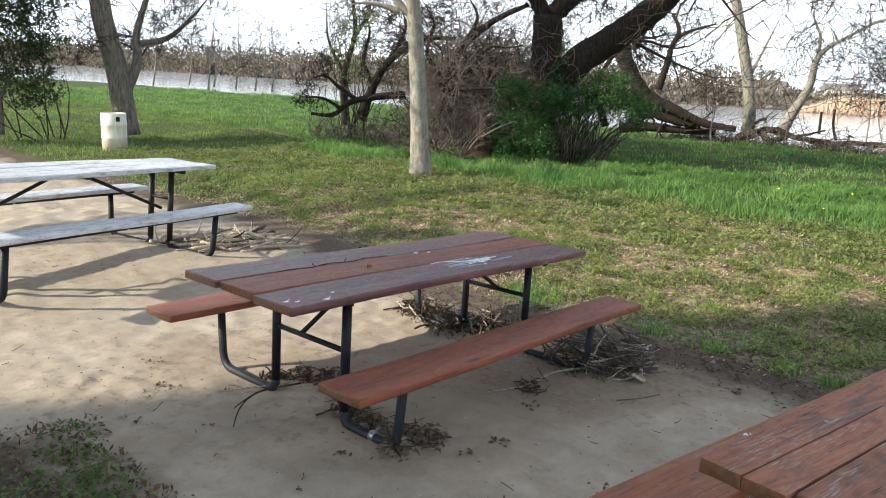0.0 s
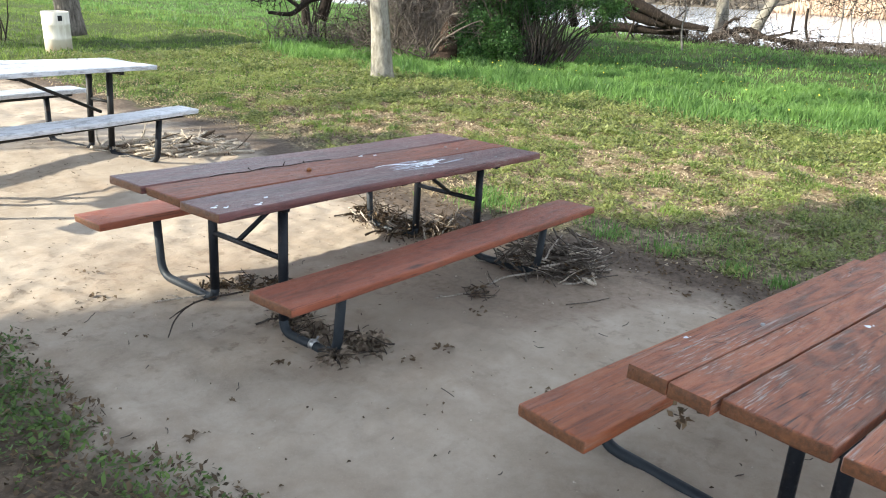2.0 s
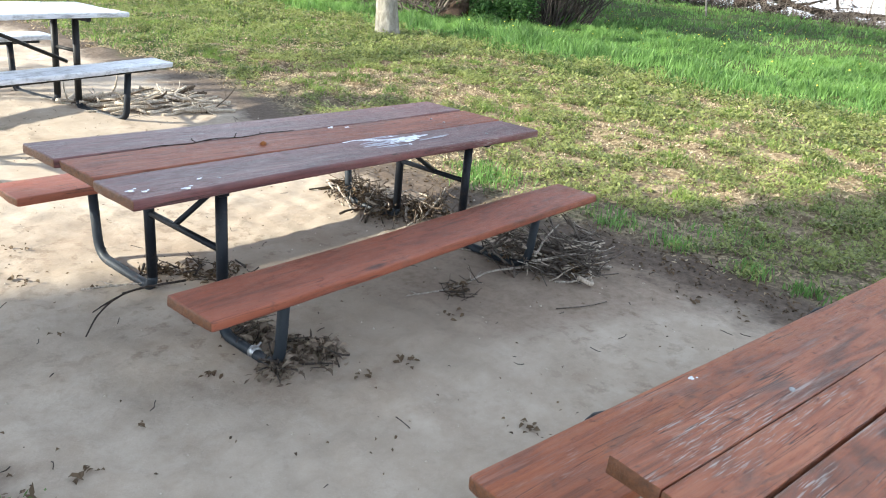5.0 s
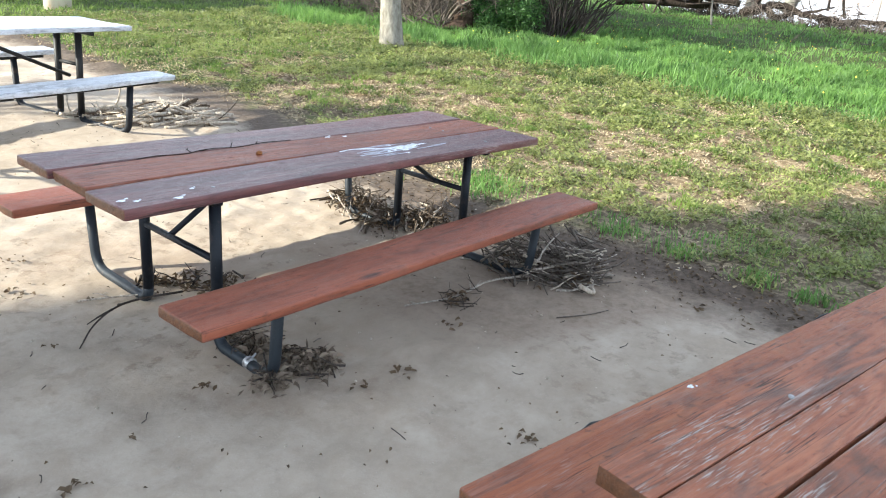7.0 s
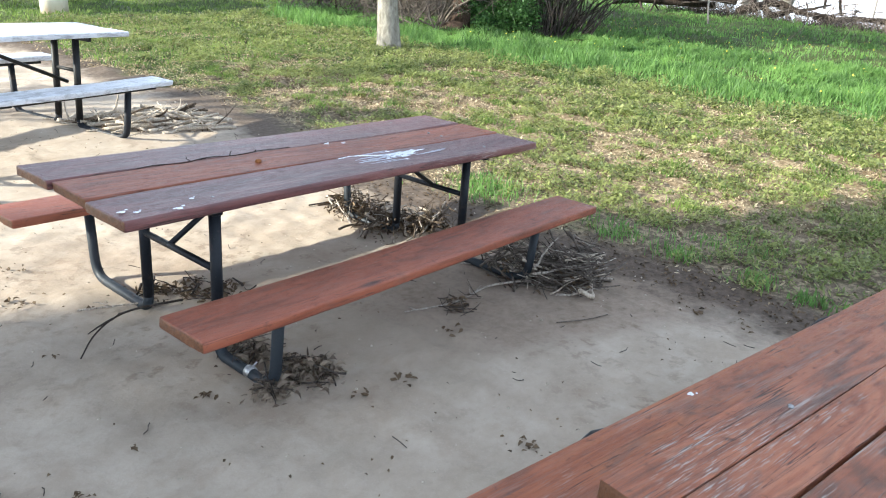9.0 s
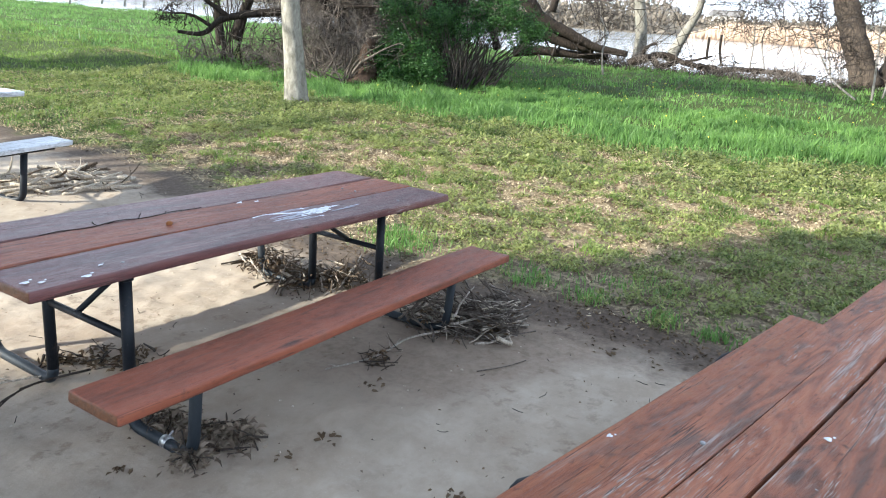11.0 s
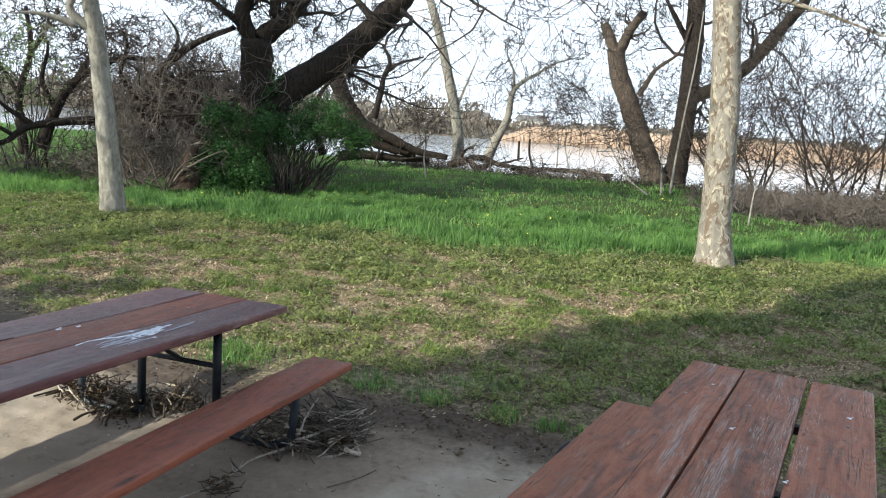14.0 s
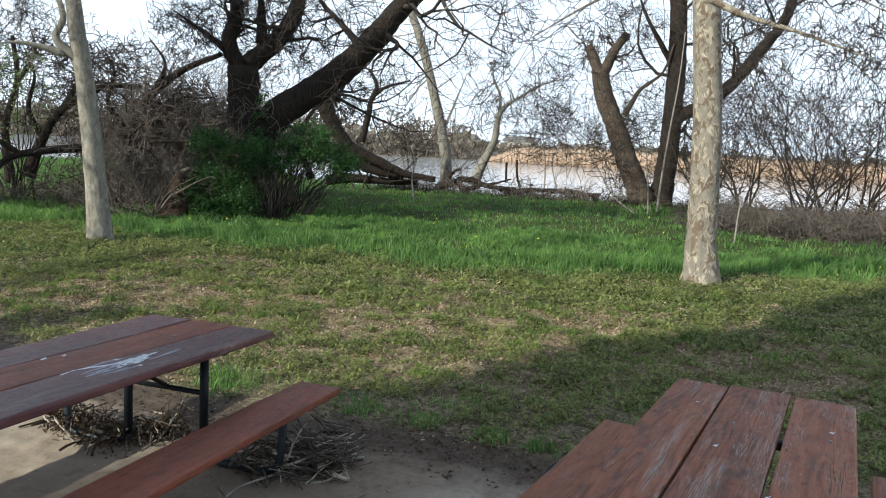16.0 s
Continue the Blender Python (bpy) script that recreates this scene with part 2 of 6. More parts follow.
def ground_material():
    s = Shader("sand_soil_and_turf", 0.95, 0, 0.15)
    x, y, z = s.xyz()
    v = s.at()
    big, mid = s.noise(v, 0.55, 4, 0.6), s.noise(v, 3.2, 5, 0.65)
    fine, grit = s.noise(v, 24, 5, 0.7), s.noise(v, 160, 3, 0.7)
    drift = s.noise(s.at((3.0, 9, 1), "Object", (0, 0, 0.62)), 1.1, 5, 0.65, 0.15)
    scuff = s.noise(v, 11, 5, 0.65, 0.15)
    sand = s.ramp(mid, [(0.3, (0.305, 0.248, 0.190)), (0.55, (0.378, 0.316, 0.250)), (0.75, (0.428, 0.362, 0.290))])
    sand = s.mix(s.steps(drift, 0.54, 0.74, 0, 0.4), sand, (0.24, 0.195, 0.150))
    sand = s.mix(s.math("MULTIPLY", s.steps(scuff, 0.54, 0.64, 0, 0.75), s.steps(big, 0.42, 0.56)), sand, (0.20, 0.155, 0.115))
    sand = s.mix(s.steps(s.noise(v, 1.15, 5, 0.7, 0.2), 0.50, 0.66, 0, 0.55), sand, (0.245, 0.182, 0.130))
    sand = s.mix(s.steps(fine, 0.50, 0.72, 0, 0.40), sand, (0.27, 0.22, 0.175))
    sand = s.mix(s.steps(grit, 0.60, 0.72, 0, 0.35), sand, (0.52, 0.47, 0.41))
    soil = s.ramp(fine, [(0.3, (0.040, 0.029, 0.022)), (0.6, (0.100, 0.074, 0.056)), (0.8, (0.19, 0.145, 0.112))])
    turf = s.ramp(fine, [(0.3, (0.018, 0.028, 0.008)), (0.55, (0.060, 0.080, 0.022)), (0.75, (0.15, 0.16, 0.055))])
    straw = s.ramp(grit, [(0.35, (0.18, 0.135, 0.085)), (0.7, (0.40, 0.325, 0.205))])
    clay = s.ramp(fine, [(0.3, (0.040, 0.026, 0.013)), (0.6, (0.130, 0.086, 0.045)), (0.8, (0.26, 0.185, 0.105))])
    # lawn soil darkened towards the sand, adding to the tree shade there
    clay = s.mix(s.steps(x, 1.3, 2.6), s.mix(0.5, soil, (0.035, 0.026, 0.018)), clay)
    # lawn: turf broken by bare soil and dry straw, more of it near the sand
    bare = s.math("ADD", s.math("MULTIPLY", mid, 0.55), s.math("MULTIPLY", big, 0.6))
    bare = s.math("SUBTRACT", bare, s.math("MAXIMUM", s.steps(x, 4.5, 8.0, 0.0, 0.3), s.steps(y, 5.0, 9.0, 0.0, 0.3)))
    lawn = s.mix(s.steps(bare, 0.44, 0.54), turf, s.mix(s.steps(s.math("ADD", s.math("MULTIPLY", fine, 0.5), s.math("MULTIPLY", scuff, 0.5)), 0.47, 0.58), clay, straw))
    lawn = s.mix(s.math("MULTIPLY", s.steps(x, 6.5, 4.0, 0, 0.22), s.steps(y, 6.0, 3.0)), lawn, straw)
    # mud and dead grass beyond the water
    lawn = s.mix(s.steps(s.math("ADD", x, s.math("MULTIPLY", y, 0.2)), 90, 110), lawn, s.ramp(big, [(0.3, (0.13, 0.11, 0.085)), (0.7, (0.24, 0.20, 0.15))]))
    lawn = s.mix(s.math("MULTIPLY", s.steps(x, -2.6, -2.9, 0, 0.8), s.steps(x, -8.0, -5.0)), lawn, soil)
    # the sandy strip lies between two wavering edges
    wob = s.math("ADD", s.math("MULTIPLY", s.math("SUBTRACT", big, 0.5), 0.9), s.math("MULTIPLY", s.math("SUBTRACT", mid, 0.5), 0.55))
    right = s.math("SUBTRACT", s.math("ADD", s.steps(y, 1.6, 4.0, 0.52, 0.98), wob), x)
    left = s.math("ADD", s.math("ADD", x, s.steps(y, 0.9, 1.8, 3.12, 5.2)), wob)
    inside = s.math("MINIMUM", right, left)
    edge = s.steps(inside, -0.22, 0.10)
    wet = s.math("ADD", right, s.math("MULTIPLY", s.math("SUBTRACT", scuff, 0.5), 0.5))
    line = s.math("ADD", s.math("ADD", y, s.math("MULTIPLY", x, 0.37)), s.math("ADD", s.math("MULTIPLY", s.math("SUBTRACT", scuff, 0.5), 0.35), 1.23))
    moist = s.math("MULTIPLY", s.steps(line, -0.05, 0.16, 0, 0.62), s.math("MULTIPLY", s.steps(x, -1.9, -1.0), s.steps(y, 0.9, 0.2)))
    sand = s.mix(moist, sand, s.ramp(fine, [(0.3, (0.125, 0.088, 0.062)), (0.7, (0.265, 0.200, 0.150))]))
    damp = s.mix(s.steps(wet, 0.70, 0.36, 0, 0.93), sand, soil)
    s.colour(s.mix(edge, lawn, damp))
    high = s.math("ADD", s.math("ADD", s.math("MULTIPLY", fine, 0.35), s.math("MULTIPLY", grit, 0.12)), s.math("ADD", s.math("MULTIPLY", drift, 0.35), s.math("MULTIPLY", scuff, 0.6)))
    s.bump(high, 0.45, 0.02)
    return s.m


GROUND = ground_material()


def leaf_material(name, low, high, gloss=0.55, clear=0.25, patches=0.0):
    """Leaves or blades that differ one by one and, with patches, from spot to spot."""
    s = Shader(name, gloss, 0, 0.3)
    pick = s.random(True)
    if patches:
        v = s.at()
        spot = s.math("ADD", s.math("MULTIPLY", s.noise(v, 0.9, 3), 0.6), s.math("MULTIPLY", s.noise(v, 5.0, 3), 0.4))
        pick = s.math("ADD", s.math("MULTIPLY", pick, 1 - patches), s.math("MULTIPLY", s.steps(spot, 0.34, 0.66), patches))
    s.colour(s.mix(pick, low, high))
    tr = s.t.nodes.new("ShaderNodeBsdfTranslucent")
    s.link(s.mix(pick, tuple(min(1, c * 1.5) for c in low), tuple(min(1, c * 1.5) for c in high)), tr.inputs["Color"])
    mx = s.t.nodes.new("ShaderNodeMixShader")
    mx.inputs[0].default_value = clear
    out = s.t.nodes["Material Output"]
    s.link(s.b.outputs[0], mx.inputs[1])
    s.link(tr.outputs[0], mx.inputs[2])
    s.link(mx.outputs[0], out.inputs["Surface"])
    return s.m


CLOVER = leaf_material("low_clover_and_weed_leaves", (0.016, 0.036, 0.010), (0.350, 0.375, 0.125), 0.45, 0.36, 0.45)
TAN = leaf_material("tan_dead_leaves_and_straw", (0.14, 0.095, 0.055), (0.52, 0.42, 0.27), 0.75, 0.15)
TURF = leaf_material("short_turf_blades", (0.024, 0.066, 0.014), (0.235, 0.310, 0.075), 0.6, 0.38, 0.6)
LUSH = leaf_material("tall_green_grass", (0.011, 0.048, 0.014), (0.230, 0.385, 0.100), 0.5, 0.4, 0.7)
DRY = leaf_material("dry_grass_and_leaf_litter", (0.20, 0.15, 0.08), (0.42, 0.34, 0.20), 0.8, 0.2)
SHRUB = leaf_material("dark_green_shrub_leaves", (0.010, 0.034, 0.009), (0.066, 0.145, 0.034), 0.5, 0.3)
DEAD = leaf_material("dead_brown_leaves", (0.045, 0.030, 0.018), (0.16, 0.11, 0.065), 0.8, 0.1)
REED = leaf_material("tan_dry_reeds", (0.44, 0.32, 0.225), (0.68, 0.53, 0.40), 0.85, 0.3, 0.4)
TAUPE = leaf_material("curled_taupe_leaves", (0.085, 0.062, 0.045), (0.30, 0.24, 0.18), 0.8, 0.1)
WEED = leaf_material("broad_green_weed_leaves", (0.028, 0.060, 0.014), (0.150, 0.225, 0.055), 0.5, 0.3, 0.3)
OLIVE = leaf_material("dark_olive_leaves", (0.022, 0.036, 0.014), (0.085, 0.105, 0.040), 0.6, 0.25)
BUDS = leaf_material("pale_green_buds", (0.10, 0.14, 0.05), (0.20, 0.24, 0.10), 0.6, 0.3)


def bark(name, dark, pale, rows, scale, rough=0.9, patchy=None):
    s = Shader(name, rough, 0, 0.2)
    v = s.at((rows, rows, 1))
    ridge = s.noise(v, scale, 6, 0.7, 0.6)
    fleck = s.noise(s.at(), scale * 4, 4, 0.7)
    col = s.ramp(ridge, [(0.32, dark), (0.66, pale)])
    if patchy:
        a = s.noise(s.at((1, 1, 0.6)), 9.0, 5, 0.64, 0.7)
        b = s.noise(s.at((1.05, 0.95, 0.55)), 10.0, 4, 0.62, 0.8)
        col = s.mix(s.steps(a, 0.53, 0.58, 0, 0.85), col, patchy[0])
        col = s.mix(s.steps(b, 0.52, 0.57, 0, 0.85), col, patchy[1])
    col = s.mix(s.steps(fleck, 0.55, 0.75, 0, 0.4), col, dark)
    s.colour(col)
    s.bump(s.math("ADD", ridge, s.math("MULTIPLY", fleck, 0.3)), 0.6, 0.03 if not patchy else 0.01)
    return s.m


PALE_BARK = bark("pale_smooth_bark", (0.125, 0.112, 0.088), (0.335, 0.31, 0.26), 2.5, 5)
SYCAMORE = bark("mottled_peeling_bark", (0.15, 0.13, 0.105), (0.28, 0.25, 0.205), 2, 5, 0.85, ((0.42, 0.37, 0.28), (0.12, 0.082, 0.054)))
DARK_BARK = bark("dark_furrowed_bark", (0.006, 0.005, 0.004), (0.046, 0.034, 0.026), 5, 5)
BROWN_BARK = bark("brown_ridged_bark", (0.030, 0.022, 0.017), (0.120, 0.092, 0.070), 5, 4)
GREY_BARK = bark("grey_ridged_bark", (0.055, 0.047, 0.040), (0.25, 0.22, 0.185), 5, 4)
ORANGE_WOOD = bark("rotten_orange_wood", (0.014, 0.010, 0.008), (0.080, 0.050, 0.033), 6, 9)
TWIG = bark("grey_brown_twigs", (0.020, 0.016, 0.013), (0.078, 0.062, 0.052), 3, 9)
DEADWOOD = bark("dead_brown_twigs", (0.045, 0.036, 0.030), (0.17, 0.14, 0.115), 3, 9)
PALE_TWIG = bark("pale_grey_dead_twigs", (0.16, 0.14, 0.12), (0.36, 0.33, 0.29), 3, 9)
DRIFT = bark("bleached_flood_sticks", (0.14, 0.115, 0.092), (0.54, 0.48, 0.41), 6, 14)
BRUSH = bark("grey_brown_brushwood", (0.055, 0.045, 0.038), (0.23, 0.19, 0.16), 3, 9)
ROTTEN = bark("damp_brown_sticks", (0.035, 0.025, 0.018), (0.16, 0.12, 0.085), 6, 14)
BARE_STICK = bark("peeled_pale_sticks", (0.27, 0.22, 0.165), (0.62, 0.54, 0.44), 6, 14)


def plastic_drum():
    s = Shader("dirty_cream_plastic", 0.5)
    z = s.xyz()[2]
    st = s.noise(s.at((5, 5, 1)), 3, 5, 0.7)
    col = s.ramp(st, [(0.35, (0.55, 0.50, 0.40)), (0.65, (0.72, 0.69, 0.60))])
    low = s.math("MULTIPLY", s.steps(st, 0.35, 0.65), s.steps(z, 0.34, 0.05))
    s.colour(s.mix(low, col, (0.36, 0.23, 0.12)))
    return s.m


DRUM = plastic_drum()
BLACK = painted_steel("black_paint", (0.012, 0.012, 0.012), 0.0)
SPLASH = Shader("white_droppings", 0.8)
SPLASH.colour(SPLASH.ramp(SPLASH.noise(SPLASH.at(), 30), [(0.35, (0.68, 0.69, 0.73)), (0.6, (0.86, 0.87, 0.90))]))
SPLASH = SPLASH.m
SMEAR = Shader("thin_bluish_white_smear", 0.55)
SMEAR.colour(SMEAR.ramp(SMEAR.noise(SMEAR.at((4, 40, 4)), 6), [(0.35, (0.27, 0.25, 0.29)), (0.65, (0.56, 0.57, 0.64))]))
SMEAR = SMEAR.m


def water_material():
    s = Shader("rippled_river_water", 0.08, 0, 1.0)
    # pale base colour stands in for sky glare on the water
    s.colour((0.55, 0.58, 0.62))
    v = s.at((1, 0.35, 1), "Object", (0, 0, 0.2))
    s.bump(s.math("ADD", s.noise(v, 2.2, 4, 0.6), s.math("MULTIPLY", s.noise(v, 0.35, 2), 1.5)), 0.28, 0.06)
    return s.m


WATER = water_material()
# the haze of distance is put into this far leaf colour
FAR_TREES = leaf_material("far_hazy_trees", (0.080, 0.072, 0.062), (0.26, 0.215, 0.165), 0.9, 0.1, 0.3)
FAR_GREEN = leaf_material("far_evergreen_trees", (0.055, 0.070, 0.058), (0.105, 0.125, 0.10), 0.9, 0.1)
RENDERED = Shader("pale_house_wall", 0.8)
RENDERED.colour(RENDERED.ramp(RENDERED.noise(RENDERED.at(), 0.6), [(0.3, (0.60, 0.58, 0.54)), (0.7, (0.74, 0.72, 0.68))]))
RENDERED = RENDERED.m
ROOFING = Shader("brown_roofing", 0.9)
ROOFING.colour(ROOFING.ramp(ROOFING.noise(ROOFING.at(), 1.5), [(0.3, (0.13, 0.12, 0.11)), (0.7, (0.22, 0.20, 0.185))]))
ROOFING = ROOFING.m
PANE = Shader("dark_window_glass", 0.08)
PANE.colour((0.03, 0.035, 0.04))
PANE = PANE.m

# ---- builders ----
class Mesh:
    """Collects vertices and faces, then makes one mesh object."""
    def __init__(self):
        self.v, self.f = [], []

    def tube(self, path, radii, sides=6, cap=True):
        path = [Vector(p) for p in path]
        base, up = len(self.v), None
        for i, p in enumerate(path):
            d = (path[min(i + 1, len(path) - 1)] - path[max(i - 1, 0)])
            if d.length < 1e-6:
                d = Vector((0, 0, 1))
            d.normalize()
            if up is None:
                up = d.orthogonal().normalized()
            else:
                up = up - d * up.dot(d)
                up = up.normalized() if up.length > 1e-4 else d.orthogonal().normalized()
            w = d.cross(up)
            r = radii[i] if isinstance(radii, (list, tuple)) else radii
            for k in range(sides):
                a = 2 * math.pi * k / sides
                self.v.append(p + (up * math.cos(a) + w * math.sin(a)) * r)
        for i in range(len(path) - 1):
            for k in range(sides):
                a, b = base + i * sides + k, base + i * sides + (k + 1) % sides
                self.f.append((a, b, b + sides, a + sides))
        if cap:
            self.f.append(tuple(base + k for k in reversed(range(sides))))
            self.f.append(tuple(base + (len(path) - 1) * sides + k for k in range(sides)))

    def quad(self, p, along, across):
        n = len(self.v)
        self.v += [p - across, p + across, p + along + across * 0.35, p + along - across * 0.35]
        self.f.append((n, n + 1, n + 2, n + 3))

    def leaf(self, p, along, across):
        n = len(self.v)
        self.v += [p, p + along * 0.45 + across, p + along, p + along * 0.45 - across]
        self.f.append((n, n + 1, n + 2, n + 3))

    def done(self, name, material, parent=None, smooth=True, m=None):
        me = bpy.data.meshes.new(name)
        me.from_pydata([tuple(p) for p in self.v], [], self.f)
        me.materials.append(material)
        if smooth:
            me.polygons.foreach_set("use_smooth", [True] * len(me.polygons))
        ob = new(name, me)
        if parent:
            ob.parent = parent
        if m is not None:
            ob.matrix_basis = m
        return ob


def part(name, bm, material, parent, label="", m=None):
    me = bpy.data.meshes.new(name)
    bm.to_mesh(me)
    bm.free()
    me.materials.append(material)
    ob = new(name, me)
    if parent:
        ob.parent = parent
    if m is not None:
        ob.matrix_basis = m
    return tagged(ob, label)


def slab(sx, sy, sz, bevel=0.006, seg=2, rag=0.0, seed=0):
    """A board round its own middle, with eased edges and, where rag is given, worn ends."""
    bm = bmesh.new()
    bmesh.ops.create_cube(bm, size=1)
    bmesh.ops.scale(bm, verts=bm.verts, vec=(sx, sy, sz))
    if rag:
        rnd = random.Random(seed)
        bmesh.ops.subdivide_edges(bm, edges=[e for e in bm.edges if abs((e.verts[0].co - e.verts[1].co).x) > sx * 0.9], cuts=9)
        bmesh.ops.subdivide_edges(bm, edges=[e for e in bm.edges if abs((e.verts[0].co - e.verts[1].co).y) > sy * 0.9], cuts=2)
        for v in bm.verts:
            end = abs(abs(v.co.x) - sx / 2) < 1e-4
            v.co.z += 0.004 * math.sin(v.co.x * 2.3 + seed) + (rnd.uniform(-1, 1) * 0.0012)
            v.co.y += rnd.uniform(-1, 1) * rag * 0.35
            if end:
                v.co.x += rnd.uniform(-1, 1) * rag
    sharp = [e for e in bm.edges if len(e.link_faces) == 2 and e.calc_face_angle(0) > 0.9]
    bmesh.ops.bevel(bm, geom=sharp, offset=bevel, segments=seg, affect="EDGES", profile=0.6)
    for f in bm.faces:
        f.smooth = len(f.verts) == 4 and f.calc_area() < bevel * max(sx, sy) * 0.9
    return bm


def pipe(name, path, r, material, parent, sides=12, label=""):
    k = Mesh()
    k.tube(path, r, sides)
    return tagged(k.done(name, material, parent), label)


def bend(a, b, c, r=0.1, n=6):
    """Points of a rounded corner at b between a and c."""
    a, b, c = Vector(a), Vector(b), Vector(c)
    p, q = b + (a - b).normalized() * r, b + (c - b).normalized() * r
    return [(1 - t) ** 2 * p + 2 * t * (1 - t) * b + t * t * q for t in [i / n for i in range(n + 1)]]


def empty(name, m, label, category, group="", kind=""):
    ob = new(name)
    ob.matrix_basis = m
    return tagged(ob, label, category, group, kind)


# ---- ground ----
def smooth(a, b, t):
    t = min(1.0, max(0.0, (t - a) / (b - a)))
    return t * t * (3 - 2 * t)


def lie(x, y):
    """The height of the ground."""
    s = 0.866 * x + 0.5 * y
    z = -0.048 * max(s, -7.0) if s < 0 else -0.048 * s / (1 + s / 2.5)
    z += 0.10 * math.exp(-((x + 1.4) ** 2 + (y - 5.2) ** 2) / 4.0)
    n = 0.98 * x + 0.2 * y
    z += 0.10 * noise.noise((x * 0.21, y * 0.21, 3.0)) * smooth(2.0, 7.0, s)
    z += 0.012 * noise.noise((x * 1.3, y * 1.3, 0.0)) + 0.006 * noise.noise((x * 4.0, y * 4.0, 1.0))
    inside = smooth(-0.35, 0.15, min(0.55 - x, x + 3.2)) if y < 6 else 0
    # lumpy turf beside the sand, hummocks under the long grass
    turf = smooth(0.7, 1.7, max(x, y - 4.4)) * smooth(30.0, 14.0, s)
    if turf > 0:
        z += turf * (0.046 * noise.noise((x * 1.9, y * 1.9, 17.0)) + 0.040 * noise.noise((x * 4.4, y * 4.4, 18.0)))
        z += 0.16 * smooth(7.0, 11.0, max(x, y - 1.5)) * noise.noise((x * 0.62, y * 0.62, 19.0)) * turf
    if inside > 0:
        # scuffed and rippled sand
        z += inside * 0.010 * noise.noise(((x * 0.8 + y * 0.6) * 17.0, (y * 0.8 - x * 0.6) * 7.0, 8.0)) * smooth(-0.3, 0.3, noise.noise((x * 0.8, y * 0.8, 25.0)))
    z += (0.034 * abs(noise.noise((x * 5.5, y * 5.5, 5.0))) * smooth(-0.15, 0.35, noise.noise((x * 0.9, y * 0.9, 15.0))) + 0.007 * noise.noise((x * 9.0, y * 9.0, 6.0))) * inside
    if n > 23:
        z -= 2.3 * smooth(24.5, 30.0, n - 0.42 * min(18.0, max(0.0, y - 7.0)) + 1.2 * noise.noise((x * 0.3, y * 0.3, 7.0)))
    if n > 140:
        z += 2.2 * smooth(150, 158, n)
    return z


def axis(stretches, far):
    """Grid lines: (from, to, step) stretches end to end, then ever wider steps outwards."""
    pts = [p for a, b, step in stretches for p in np.arange(a, b - 1e-6, step)] + [stretches[-1][1]]
    out = []
    for end, way, step in ((pts[0], -1, stretches[0][2]), (pts[-1], 1, stretches[-1][2])):
        line, d = [], step
        while abs(end) < far:
            d = min(d * (1.06 if d < 0.4 else 1.13), far * 0.2)
            end += way * d
            line.append(end)
        out.append(line)
    return out[0][::-1] + pts + out[1]


def make_ground():
    xs, ys = axis([(-3.6, 0.8, 0.035), (0.8, 8.0, 0.07)], 2500), axis([(-4.4, -2.6, 0.07), (-2.6, 3.0, 0.035), (3.0, 8.0, 0.07)], 2500)
    verts = [(x, y, lie(x, y)) for y in ys for x in xs]
    w = len(xs)
    faces = [(j * w + i, j * w + i + 1, (j + 1) * w + i + 1, (j + 1) * w + i) for j in range(len(ys) - 1) for i in range(w - 1)]
    k = Mesh()
    k.v, k.f = verts, faces
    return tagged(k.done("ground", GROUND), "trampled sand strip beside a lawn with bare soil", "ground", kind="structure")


make_ground()


def make_water():
    k = Mesh()
    k.v = [(29 - 0.2 * y + dx, y, -1.75) for y in (-900, -200, -60, 0, 60, 200, 900) for dx in (-3, 40, 145)]
    k.f = [(3 * i + j, 3 * i + j + 1, 3 * i + j + 4, 3 * i + j + 3) for i in range(6) for j in range(2)]
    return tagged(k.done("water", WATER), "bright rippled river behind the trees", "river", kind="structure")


make_water()

# ---- picnic tables ----
PAD = Matrix.Rotation(radians(2.75), 4, Vector((-0.5, 0.866, 0)))


